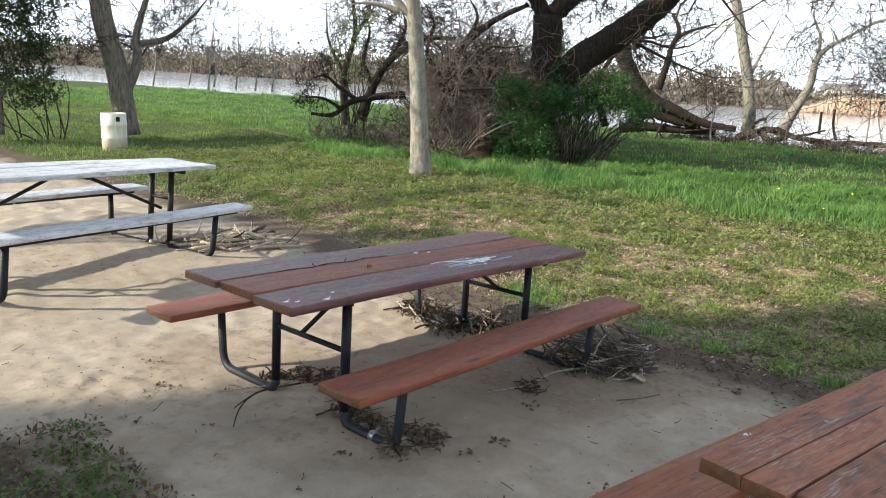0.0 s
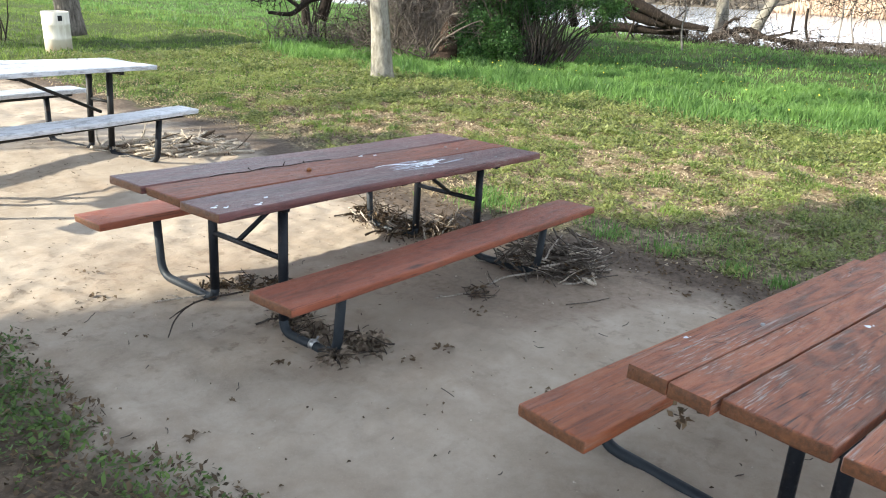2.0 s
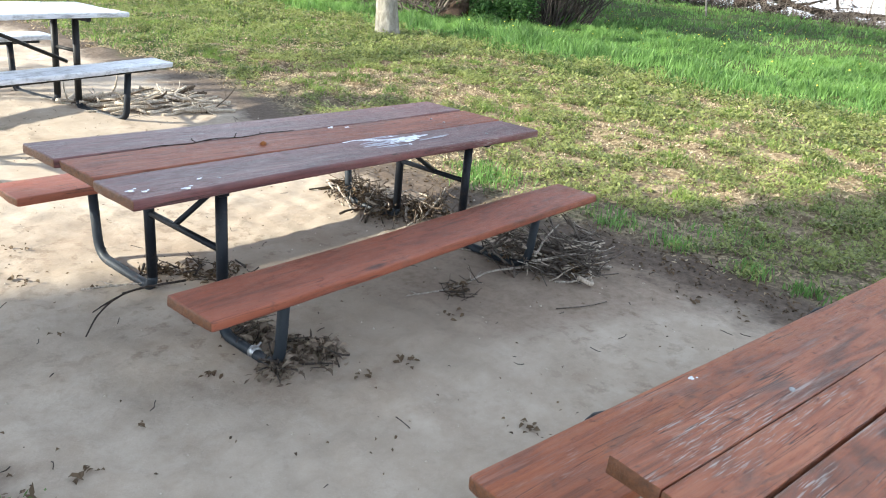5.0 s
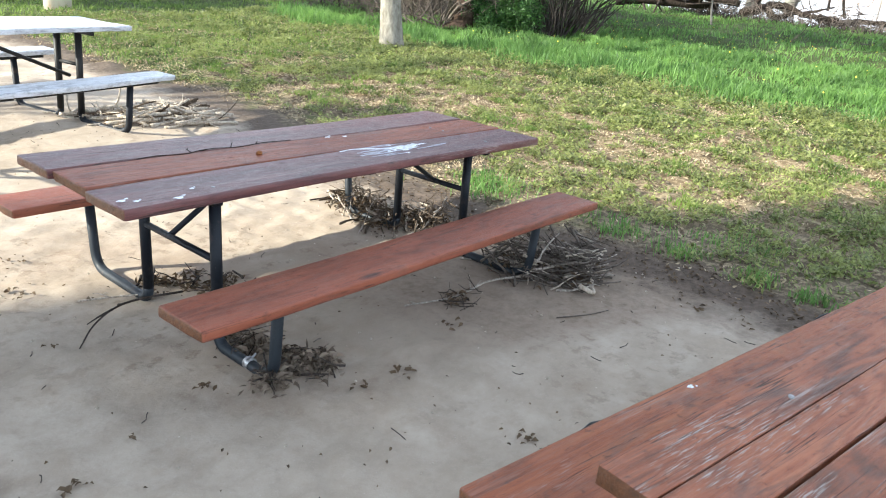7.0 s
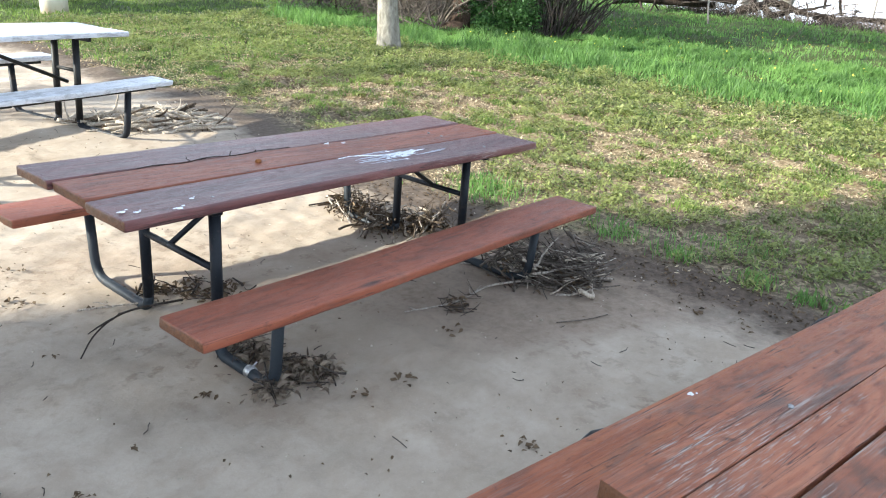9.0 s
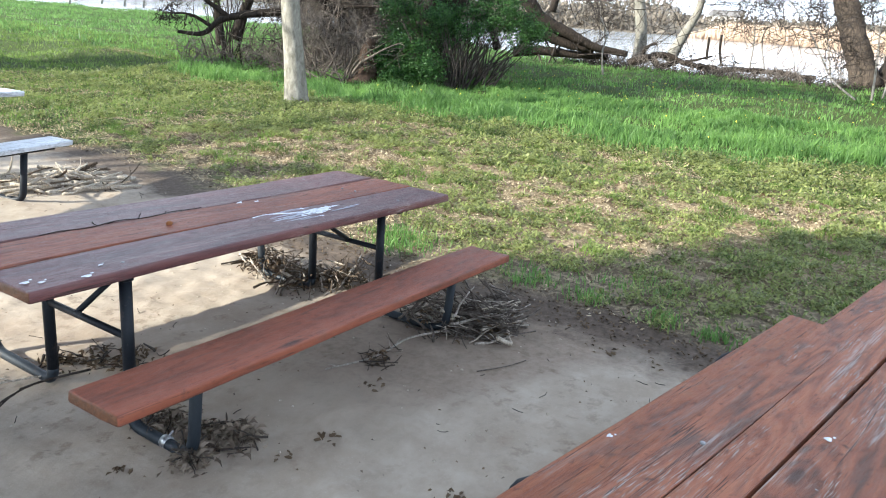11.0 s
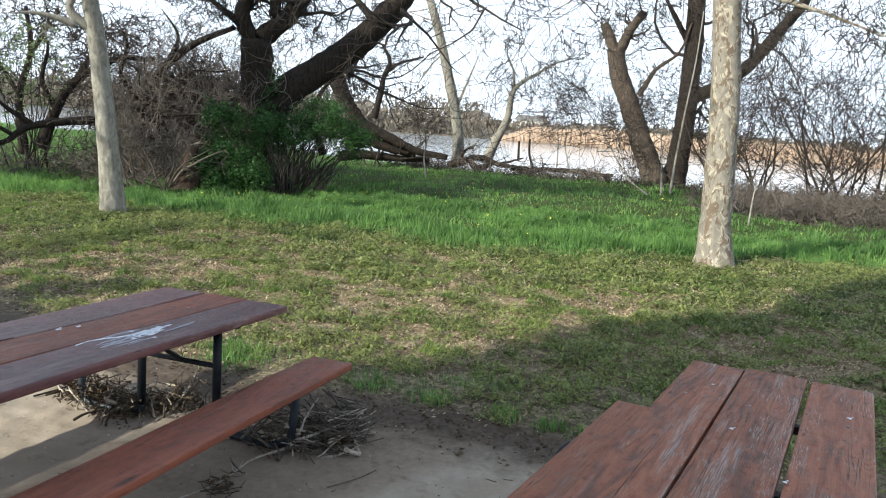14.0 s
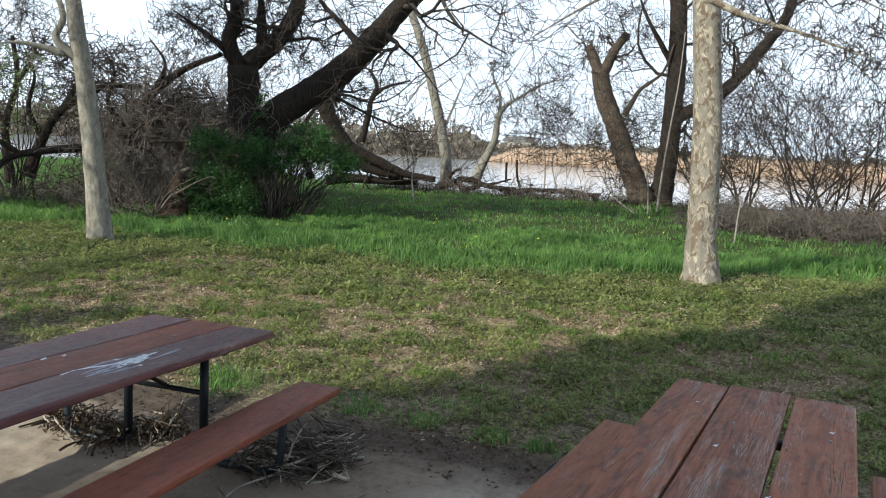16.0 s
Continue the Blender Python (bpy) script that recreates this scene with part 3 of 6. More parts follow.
def picnic_table(m, label, length, width, count, top, seat, reach, bench, woods, frame_mat, group, seed, inset=0.40, slip=(), low=0.0, gaps=None, split=None, trim=None, legs=None, long_brace=False, r=0.0235, bow=0.0, bench_slip=0.0):
    """A table of pipe and plank. Origin on the ground under its middle; its length runs along x."""
    rnd = random.Random(seed)
    t = empty("picnic_table", m, label, "picnic table", group)
    thick, gap = 0.042, 0.008
    even_w = (width - gap * (count - 1)) / count
    widths = [even_w + (trim[i] if trim else 0) for i in range(count)]
    boards = []
    for i in range(count):
        w = widths[i]
        y = -width / 2 + w / 2 + sum(widths[:i]) + i * gap + (gaps[i] if gaps else 0)
        dx = slip[i] if slip else rnd.uniform(-0.015, 0.015)
        if i == split:
            # an old crack has parted this board from its end to past its middle
            for yy, ww, tn in ((0.065, w * 0.497, 0.0), (-0.065, w * 0.492, 0.10)):
                ob = part("split_plank", slab(length, ww, thick, 0.0015, 1, 0.0012, seed * 7 + i + int(yy * 100)), woods[0][i], t, "cracked weathered plank",
                     m=pose(dx, y + yy * w / 0.26, top - thick / 2, 0, 0, tn))
                boards.append((y + yy * w / 0.26, ob))
            continue
        ob = part("plank", slab(length, w, thick, 0.008, 2, 0.004, seed * 7 + i), woods[0][i], t,
                  m=pose(dx, y, top - thick / 2 + rnd.uniform(-0.002, 0.002), 0, 0, rnd.uniform(-0.15, 0.15)))
        boards.append((y, ob))
    for side in (-1, 1):
        y = side * (width / 2 + reach - bench / 2)
        part("bench_plank", slab(length, bench, thick, 0.009, 2, 0.005, seed * 7 + 5 + side), woods[1], t,
             m=pose(bench_slip + rnd.uniform(-0.01, 0.01), y, seat - thick / 2, 0, 0, rnd.uniform(-0.2, 0.2)))
    even = width / 2 - 0.16
    legs = legs or {-1: (-even, even), 1: (-even, even)}
    by = width / 2 + reach - bench / 2
    for e in (-1, 1):
        x = e * (length / 2 - inset)
        base = r * 0.8 + low
        for s, yy in ((-1, legs[e][0]), (1, legs[e][1])):
            # a bench leg bends into a skid on the sand, which turns up into a table leg
            p, q, u, v = (x, s * by, seat - thick), (x, s * (by - 0.03), base), (x, yy, base), (x, yy, top - thick - 0.03)
            foot = bend(q, u, v, 0.07)
            k = Mesh()
            if bow:
                # here the pipe runs out under the seat and bends down beyond its edge
                p = (x, s * (by - bench * 0.3), seat - thick - r)
                o, q = (x, s * (by + bow), seat - thick - r), (x, s * (by + bow - 0.03), base)
                k.tube([p] + bend(p, o, q, 0.15) + bend(o, q, u, 0.10) + foot, r, 12)
            else:
                k.tube([p] + bend(p, q, u, 0.10) + foot, r, 12)
            tagged(k.done("base_pipe", frame_mat[1], t), "bent pipe skid with worn paint")
            pipe("leg", [foot[-1] - Vector((0, 0, 0.004)), v], r * 1.04, frame_mat[0], t)
        for s in (-1, 1):
            part("seat_bracket", slab(0.09, bench * 0.82, 0.008, 0.002, 1), frame_mat[0], t, m=pose(x, s * by, seat - thick - 0.004))
        part("top_bracket", slab(0.045, width * 0.86, 0.034, 0.004, 1), frame_mat[0], t, m=pose(x, 0, top - thick - 0.017))
        pipe("crossbar", [(x, legs[e][0], top * 0.56), (x, legs[e][1], top * 0.56)], 0.015, frame_mat[0], t, 10)
        for s in (-1, 1):
            for yy in (s * (width / 2 - 0.08), s * 0.05):
                k = Mesh()
                k.tube([(x - 0.012, yy, top - 0.004), (x - 0.012, yy, top + 0.0025)], 0.007, 8)
                board = min(boards, key=lambda b: abs(b[0] - yy))[1]
                k.done("bolt_head", BOLT, board, True, board.matrix_basis.inverted())
        if long_brace:
            for s in (-1, 1):
                part("bench_rail", slab(length * 0.46, 0.05, 0.03, 0.003, 1), frame_mat[0], t, m=pose(e * length * 0.235, s * by, seat - thick - 0.024))
            pipe("brace", [(x, 0, top * 0.42), (e * 0.12, 0, top - thick - 0.02)], 0.016, frame_mat[0], t, 8)
            continue
        pipe("brace", [(x, 0, top * 0.565), (x - e * 0.38, 0, top - thick - 0.02)], 0.013, frame_mat[0], t, 8)
    part("centre_cleat", slab(0.05, width * 0.8, 0.03, 0.004, 1), frame_mat[0], t, m=pose(0, 0, top - thick - 0.015))
    return t


GROUP = "picnic tables on the sand"
TABLE_A = PAD @ pose(-1.255, 0.445, 0)
table_a = picnic_table(TABLE_A, "red-brown stained plank picnic table on dark pipe legs", 2.51, 0.89, 3, 0.705, 0.418, 0.454, 0.268,
                       ((PURPLED, STAINED, PURPLED), BENCH_RED), (STEEL, PIPE), GROUP, 3, low=-0.004, legs={-1: (-0.355, 0.215), 1: (-0.245, 0.285)})
C_YAW = -9.54
TABLE_C = PAD @ pose(0.115, -2.31, 0, 0, 0, C_YAW) @ pose(-1.34, -0.39, 0)
table_c = picnic_table(TABLE_C, "weathered red-stained plank picnic table with flaking finish", 2.68, 0.78, 3, 0.702, 0.415, 0.365, 0.266,
                       ((WEATHERED,) * 3, WORN_RED), (STEEL, PIPE), GROUP, 5, inset=0.59, low=-0.012, legs={-1: (-0.01, 0.135), 1: (-0.01, 0.135)}, gaps=(-0.012, 0, 0), split=2, trim=(0, 0.014, -0.014), bow=0.245, bench_slip=-0.022)
TABLE_W = pose(-0.349, 4.18, 0.047, 2.1, 2.9, 17.5) @ pose(-1.475, 0.32, 0)
table_w = picnic_table(TABLE_W, "white weathered plank picnic table on black pipe legs", 2.95, 0.66, 3, 0.779, 0.435, 0.481, 0.24,
                       ((WHITE,) * 3, WHITE), (BLACK, STEEL), GROUP, 8, low=-0.075, legs={-1: (-0.12, 0.13), 1: (-0.12, 0.13)}, long_brace=True, r=0.027)

# ---- trees ----
def wander(p, d, length, n, bendy, rnd, lift=0.0):
    """A crooked line of n steps from p along d."""
    p, d = Vector(p), Vector(d).normalized()
    pts = [p.copy()]
    for i in range(n):
        d = (d + Vector((rnd.gauss(0, 1), rnd.gauss(0, 1), rnd.gauss(0, 1) + lift)) * bendy).normalized()
        p = p + d * (length / n)
        pts.append(p.copy())
    return pts


def sprout(k, path, radius, depth, rnd, bendy=0.22, count=4, spread=0.9, ratio=0.58, lift=0.15, from_t=0.25, thin=0.003):
    """Side branches off a line, and theirs, down to twigs: crooked, and thinner towards their tips."""
    if depth == 0:
        return
    total = sum((path[i + 1] - path[i]).length for i in range(len(path) - 1))
    for c in range(count):
        t = from_t + (1 - from_t) * min(1.0, (c + rnd.random()) / count)
        i = min(int(t * (len(path) - 1)), len(path) - 2)
        f = t * (len(path) - 1) - i
        p = path[i].lerp(path[i + 1], f)
        d = (path[i + 1] - path[i]).normalized()
        side = d.cross(Vector((rnd.gauss(0, 1), rnd.gauss(0, 1), rnd.gauss(0, 1)))).normalized()
        way = d * rnd.uniform(0.1, 0.8) + side * spread
        r = max(radius * (1 - 0.6 * t) * ratio, thin)
        length = total * rnd.uniform(0.35, 0.75)
        n = 6 if depth > 1 else 4
        sub = wander(p, way, length, n, bendy, rnd, lift)
        k.tube(sub, [max(r * (1 - 0.78 * j / n), thin * 0.8) for j in range(n + 1)], 5 if r > 0.02 else 3, False)
        sprout(k, sub, r, depth - 1, rnd, bendy, count, spread, ratio, lift, 0.2, thin)


def limb_path(points, per=4):
    """A smooth line through the points (Catmull-Rom)."""
    P = [Vector(p) for p in points]
    P = [P[0] * 2 - P[1]] + P + [P[-1] * 2 - P[-2]]
    out = []
    for i in range(1, len(P) - 2):
        for s in range(per):
            t = s / per
            a, b, c, d = P[i - 1], P[i], P[i + 1], P[i + 2]
            out.append(0.5 * (2 * b + (c - a) * t + (2 * a - 5 * b + 4 * c - d) * t * t + (3 * b - a - 3 * c + d) * t ** 3))
    out.append(P[-2])
    return out


def taper(n, r0, r1, flare=0.0):
    return [r0 + (r1 - r0) * i / (n - 1) + flare * math.exp(-i * 5.5 / (n ** 0.5 * 2)) for i in range(n)]


def rough_tube(k, path, radii, sides, rnd, amount=0.06):
    """A tube with an uneven skin."""
    n0 = len(k.v)
    k.tube(path, radii, sides)
    for i in range(n0, len(k.v)):
        j = (i - n0) // sides
        c, r = path[min(j, len(path) - 1)], radii[min(j, len(radii) - 1)]
        v = Vector(k.v[i])
        k.v[i] = c + (v - c) * (1 + amount * (noise.noise(v * (1.6 / max(r, 0.08))) * 1.6))


def tree(label, main, limbs, mat, twig_mat, seed, depth=3, count=4, kind="bare tree", sides=14, group="", thin=0.006, bendy=0.2, spread=0.9, lift=0.12, name="tree", trunk_twigs=0, gnarl=0.06):
    """main: (points, radius low, radius high, flare); limbs: list of (points, radius low, radius high)."""
    rnd = random.Random(seed)
    pts, r0, r1, flare = main
    base = Vector(pts[0])
    t = empty(name, Matrix.Translation(base), label, kind, group)
    k = Mesh()
    path = limb_path([Vector(p) - base for p in pts], 5 if gnarl < 0.1 else 9)
    rough_tube(k, path, taper(len(path), r0, r1, flare), sides, rnd, gnarl)
    k.done("trunk", mat, t)
    tw = Mesh()
    if trunk_twigs:
        sprout(tw, path, r1 * 0.8, depth, rnd, bendy, trunk_twigs, spread, 0.5, lift, 0.35, thin)
    for lp, a, b in limbs:
        lk = Mesh()
        p = limb_path([Vector(q) - base for q in lp], 5 if gnarl < 0.1 else 9)
        rough_tube(lk, p, taper(len(p), a, b), max(7, sides - 4), rnd, gnarl)
        lk.done("limb", mat, t)
        sprout(tw, p, max(b, a * 0.3, 0.02), depth, rnd, bendy, count, spread, 0.6, lift, 0.25, thin)
    if tw.f:
        tagged(tw.done("twig_work", twig_mat, t), kind="stuff")
    return t

# ---- the trees of the river bank ----
tree('pale smooth-barked tree with a forked trunk', ([(6.02, 7.22, -0.18), (5.98, 7.26, 0.76), (5.93, 7.31, 1.70), (5.86, 7.38, 2.69), (5.80, 7.44, 3.30), (5.74, 7.49, 4.25), (5.71, 7.52, 5.83)], 0.185, 0.10, 0.05),
     [([(5.88, 7.36, 2.83), (5.69, 7.54, 2.98), (5.58, 7.65, 3.18), (5.66, 7.57, 3.54), (5.48, 7.74, 4.20)], 0.09, 0.03), ([(5.65, 7.58, 2.91), (5.45, 7.76, 2.99), (5.19, 7.99, 3.03), (4.96, 8.19, 2.98)], 0.07, 0.008)], PALE_BARK, PALE_TWIG, 11, 4, 3, thin=0.006)
tree('mottled sycamore with peeling bark and bare crown', ([(8.33, -2.40, -0.13), (8.33, -2.34, 0.52), (8.33, -2.30, 1.39), (8.33, -2.24, 2.41), (8.33, -2.14, 3.40), (8.33, -2.00, 4.53), (8.32, -1.78, 6.11)], 0.235, 0.19, 0.12),
     [([(7.83, -2.07, 4.11), (7.83, -2.60, 3.86), (7.79, -3.34, 3.62), (7.66, -4.30, 3.24)], 0.06, 0.008), ([(8.73, -2.01, 4.70), (8.69, -1.34, 4.63), (8.58, -0.35, 4.21), (8.37, 0.66, 3.57)], 0.06, 0.006), ([(9.33, -1.94, 5.27), (9.18, -0.36, 5.30), (8.78, 1.41, 4.65), (8.42, 2.46, 3.86)], 0.07, 0.006), ([(9.33, -1.99, 4.75), (9.32, -2.82, 4.73), (9.25, -3.78, 4.52), (9.11, -4.70, 4.07)], 0.06, 0.006)], SYCAMORE, TWIG, 12, 4, 4, thin=0.0075, bendy=0.32, lift=-0.12)
tree('huge dark leaning tree with ivy on its forked trunk', ([(11.95, 8.50, -0.20), (11.91, 8.56, 1.09), (11.94, 8.51, 2.34), (11.91, 8.55, 3.41)], 0.48, 0.36, 0.14),
     [([(11.91, 8.55, 3.21), (11.72, 8.82, 3.92), (11.82, 8.69, 4.59), (11.78, 8.74, 5.62)], 0.22, 0.13), ([(11.97, 8.46, 3.42), (12.37, 7.86, 4.12), (12.58, 7.52, 4.84), (12.67, 7.37, 6.04)], 0.25, 0.15), ([(11.94, 8.50, 1.17), (12.39, 7.83, 2.31), (13.01, 6.78, 3.21), (13.50, 5.81, 4.30), (13.78, 5.20, 5.15), (14.17, 4.21, 6.28)], 0.42, 0.22), ([(11.70, 8.84, 3.72), (11.47, 9.16, 4.02), (11.20, 9.51, 4.30), (10.92, 9.85, 4.58)], 0.10, 0.012), ([(12.16, 8.19, 3.98), (12.15, 8.20, 4.64), (12.11, 8.26, 5.42)], 0.16, 0.04)], DARK_BARK, TWIG, 13, 4, 5, gnarl=0.11, sides=18, thin=0.008, bendy=0.28)
tree('dark storm-broken trunk fallen to the river bank', ([(20.80, 11.31, 3.39), (20.89, 11.14, 2.76), (21.08, 10.79, 2.05), (21.36, 10.24, 1.39), (21.77, 9.38, 0.98), (22.21, 8.38, 0.56), (22.61, 7.34, 0.41)], 0.34, 0.10, 0.0),
     [([(21.28, 11.27, 0.17), (21.79, 10.29, 0.27), (22.24, 9.31, 0.23), (22.75, 8.12, 0.23)], 0.20, 0.10), ([(21.15, 9.78, 1.67), (21.23, 9.60, 2.62), (21.29, 9.47, 3.31), (21.48, 9.06, 3.69), (21.83, 8.24, 3.99)], 0.14, 0.03), ([(21.29, 9.47, 3.31), (21.34, 9.36, 3.76), (21.23, 9.61, 4.30)], 0.10, 0.05), ([(21.16, 11.07, 1.33), (21.49, 10.42, 1.00), (21.96, 9.45, 0.61), (22.36, 8.55, 0.42)], 0.30, 0.12)], DARK_BARK, TWIG, 14, 2, 4, gnarl=0.16, sides=20, kind='fallen tree', thin=0.008, name='fallen_tree')
tree('pale dead snag with a thin crooked stem', ([(24.65, 7.59, 0.04), (24.58, 7.77, 1.67), (24.34, 8.42, 4.31), (24.11, 9.02, 6.23), (23.82, 9.69, 7.68)], 0.24, 0.14, 0.05),
     [([(24.54, 7.90, 2.11), (24.70, 7.43, 3.47), (24.83, 7.06, 4.59)], 0.07, 0.010)], PALE_BARK, PALE_TWIG, 15, 3, 5, thin=0.010, trunk_twigs=4)
tree('pale leaning snag with a crooked top', ([(24.98, 6.58, 0.16), (25.08, 6.26, 1.05), (25.19, 5.86, 2.02), (25.22, 5.76, 2.96), (25.30, 5.46, 3.42), (25.44, 4.93, 3.80)], 0.21, 0.05, 0.06),
     [([(25.22, 5.76, 2.96), (25.23, 5.75, 3.79), (25.14, 6.06, 4.51), (25.14, 6.04, 5.29)], 0.07, 0.012), ([(25.44, 4.93, 3.80), (25.62, 4.18, 4.28), (25.73, 3.66, 4.49), (25.80, 3.28, 4.94)], 0.06, 0.012)], PALE_BARK, TWIG, 16, 3, 5, thin=0.011, trunk_twigs=6, bendy=0.34)
tree('brown leaning tree with two short broken limbs', ([(26.24, -0.04, -0.09), (26.18, 0.61, 1.35), (26.12, 1.22, 2.78), (26.05, 1.74, 3.87), (26.01, 2.03, 4.96)], 0.44, 0.33, 0.10),
     [([(26.02, 1.96, 4.71), (25.97, 2.28, 5.37), (25.93, 2.53, 5.86)], 0.24, 0.17), ([(26.02, 1.93, 4.67), (26.06, 1.67, 5.35), (26.08, 1.47, 5.80), (26.13, 1.09, 6.34)], 0.22, 0.15), ([(26.14, 0.97, 3.23), (26.17, 0.70, 3.76), (26.20, 0.42, 4.28), (26.26, -0.34, 4.94), (26.28, -0.66, 6.02)], 0.12, 0.03)], BROWN_BARK, TWIG, 17, 4, 4, gnarl=0.13, thin=0.011, bendy=0.34)
tree('tall dark tree with a long rising side limb', ([(26.68, -0.65, -0.06), (26.68, -0.78, 1.36), (26.69, -0.82, 2.71), (26.68, -0.81, 4.84), (26.68, -0.70, 6.90), (26.67, -0.50, 9.32)], 0.42, 0.30, 0.10),
     [([(26.69, -0.88, 3.23), (26.72, -1.69, 3.66), (26.72, -2.59, 4.33), (26.70, -3.28, 5.17), (26.68, -3.91, 6.13), (26.65, -4.43, 6.94), (26.63, -4.66, 8.10)], 0.27, 0.17), ([(26.68, -0.78, 5.04), (26.64, -0.13, 6.06), (26.59, 0.49, 7.08), (26.55, 0.94, 8.10)], 0.14, 0.02)], DARK_BARK, TWIG, 18, 4, 4, gnarl=0.10, thin=0.012, trunk_twigs=5, bendy=0.3)
tree('grey-brown leaning tree behind the drum', ([(4.21, 15.56, -0.01), (4.14, 15.60, 1.11), (4.00, 15.66, 2.01), (3.85, 15.73, 2.75), (3.74, 15.78, 4.30)], 0.27, 0.23, 0.08),
     [([(4.22, 15.56, 0.98), (4.50, 15.42, 1.72), (4.52, 15.41, 2.43), (4.81, 15.26, 3.46)], 0.14, 0.06), ([(4.53, 15.41, 2.17), (5.14, 15.09, 2.35), (5.61, 14.83, 2.84), (5.96, 14.62, 3.32)], 0.09, 0.02)], GREY_BARK, TWIG, 19, 4, 5, thin=0.009)
tree('thin bare sapling with pale bark', ([(11.32, -2.94, 0.26), (11.32, -2.95, 0.78), (11.32, -2.99, 1.16)], 0.020, 0.008, 0.0), [], PALE_TWIG, TWIG, 33, 2, 3, kind='sapling', sides=7, thin=0.005, trunk_twigs=2, name='sapling', group='bare saplings')
tree('thin bare sapling with pale bark', ([(16.76, 5.84, 0.10), (16.73, 5.93, 0.68), (16.74, 5.88, 1.18), (16.66, 6.09, 1.67)], 0.030, 0.012, 0.0), [], PALE_TWIG, TWIG, 34, 2, 3, kind='sapling', sides=7, thin=0.005, trunk_twigs=5, name='sapling', group='bare saplings')
tree('slender bare sapling on the river bank', ([(14.92, 34.81, 0.45), (15.08, 34.72, 1.95), (15.05, 34.74, 4.22)], 0.055, 0.02, 0.0), [], PALE_TWIG, TWIG, 40, 3, 3, kind='sapling', sides=6, thin=0.008, trunk_twigs=6, name='sapling', group='bare saplings')
tree('slender bare sapling on the river bank', ([(16.47, 33.96, 0.61), (16.60, 33.88, 1.68), (16.67, 33.85, 3.55)], 0.055, 0.02, 0.0), [], PALE_TWIG, TWIG, 41, 3, 3, kind='sapling', sides=6, thin=0.008, trunk_twigs=6, name='sapling', group='bare saplings')
tree('slender bare sapling on the river bank', ([(17.30, 33.47, 0.37), (17.44, 33.39, 1.95), (17.65, 33.26, 4.32)], 0.055, 0.02, 0.0), [], PALE_TWIG, TWIG, 42, 3, 3, kind='sapling', sides=6, thin=0.008, trunk_twigs=6, name='sapling', group='bare saplings')
tree('slender bare sapling on the river bank', ([(17.54, 33.32, 0.53), (17.67, 33.25, 1.54), (17.58, 33.30, 3.35)], 0.055, 0.02, 0.0), [], PALE_TWIG, TWIG, 43, 3, 3, kind='sapling', sides=6, thin=0.008, trunk_twigs=6, name='sapling', group='bare saplings')
tree('slender bare sapling on the river bank', ([(18.50, 32.72, 0.44), (18.63, 32.64, 1.96), (18.68, 32.61, 4.27)], 0.055, 0.02, 0.0), [], PALE_TWIG, TWIG, 44, 3, 3, kind='sapling', sides=6, thin=0.008, trunk_twigs=6, name='sapling', group='bare saplings')
tree('slender bare sapling on the river bank', ([(19.34, 32.16, 0.40), (19.45, 32.08, 1.54), (19.62, 31.97, 3.52)], 0.055, 0.02, 0.0), [], PALE_TWIG, TWIG, 45, 3, 3, kind='sapling', sides=6, thin=0.008, trunk_twigs=6, name='sapling', group='bare saplings')
tree('slender bare sapling on the river bank', ([(20.06, 31.66, 0.38), (20.17, 31.58, 1.70), (20.05, 31.67, 3.83)], 0.055, 0.02, 0.0), [], PALE_TWIG, TWIG, 46, 3, 3, kind='sapling', sides=6, thin=0.008, trunk_twigs=6, name='sapling', group='bare saplings')
tree('black twisted fallen limb in the grass', ([(9.89, 11.51, 1.24), (9.37, 12.03, 1.16), (8.83, 12.52, 0.98), (8.50, 12.80, 0.64), (8.05, 13.17, 0.65)], 0.11, 0.04, 0.0),
     [([(8.94, 12.42, 1.07), (8.61, 12.71, 1.37), (8.33, 12.95, 1.63), (8.05, 13.17, 1.54)], 0.07, 0.01), ([(8.67, 12.66, 0.80), (8.28, 12.99, 1.06), (7.83, 13.35, 1.06)], 0.055, 0.01)], DARK_BARK, DARK_BARK, 52, 3, 5, kind='fallen limb', thin=0.010, bendy=0.5, name='fallen_limb')
tree('rotten orange stump with a ragged top', ([(9.27, 8.39, -0.10), (9.32, 8.34, 0.29), (9.30, 8.35, 0.59), (9.36, 8.28, 0.90)], 0.25, 0.10, 0.12), [], ORANGE_WOOD, TWIG, 53, 2, 2, gnarl=0.2, sides=20, kind='stump', name='tree_stump', trunk_twigs=2)
tree('dark twisted bare tree in the thicket', ([(9.79, 13.14, 0.46), (10.04, 12.92, 1.42), (10.36, 12.62, 2.12), (11.00, 11.99, 2.73), (11.62, 11.33, 2.79)], 0.14, 0.06, 0.03),
     [([(10.04, 12.92, 1.42), (9.83, 13.11, 2.08), (9.93, 13.01, 2.89), (9.77, 13.15, 3.52)], 0.08, 0.01), ([(10.36, 12.62, 2.12), (10.65, 12.35, 2.96), (10.57, 12.43, 3.49)], 0.08, 0.01)], DARK_BARK, TWIG, 60, 4, 3, gnarl=0.10, thin=0.011, bendy=0.38, spread=1.0, lift=0.0, group='twisted trees', trunk_twigs=5)
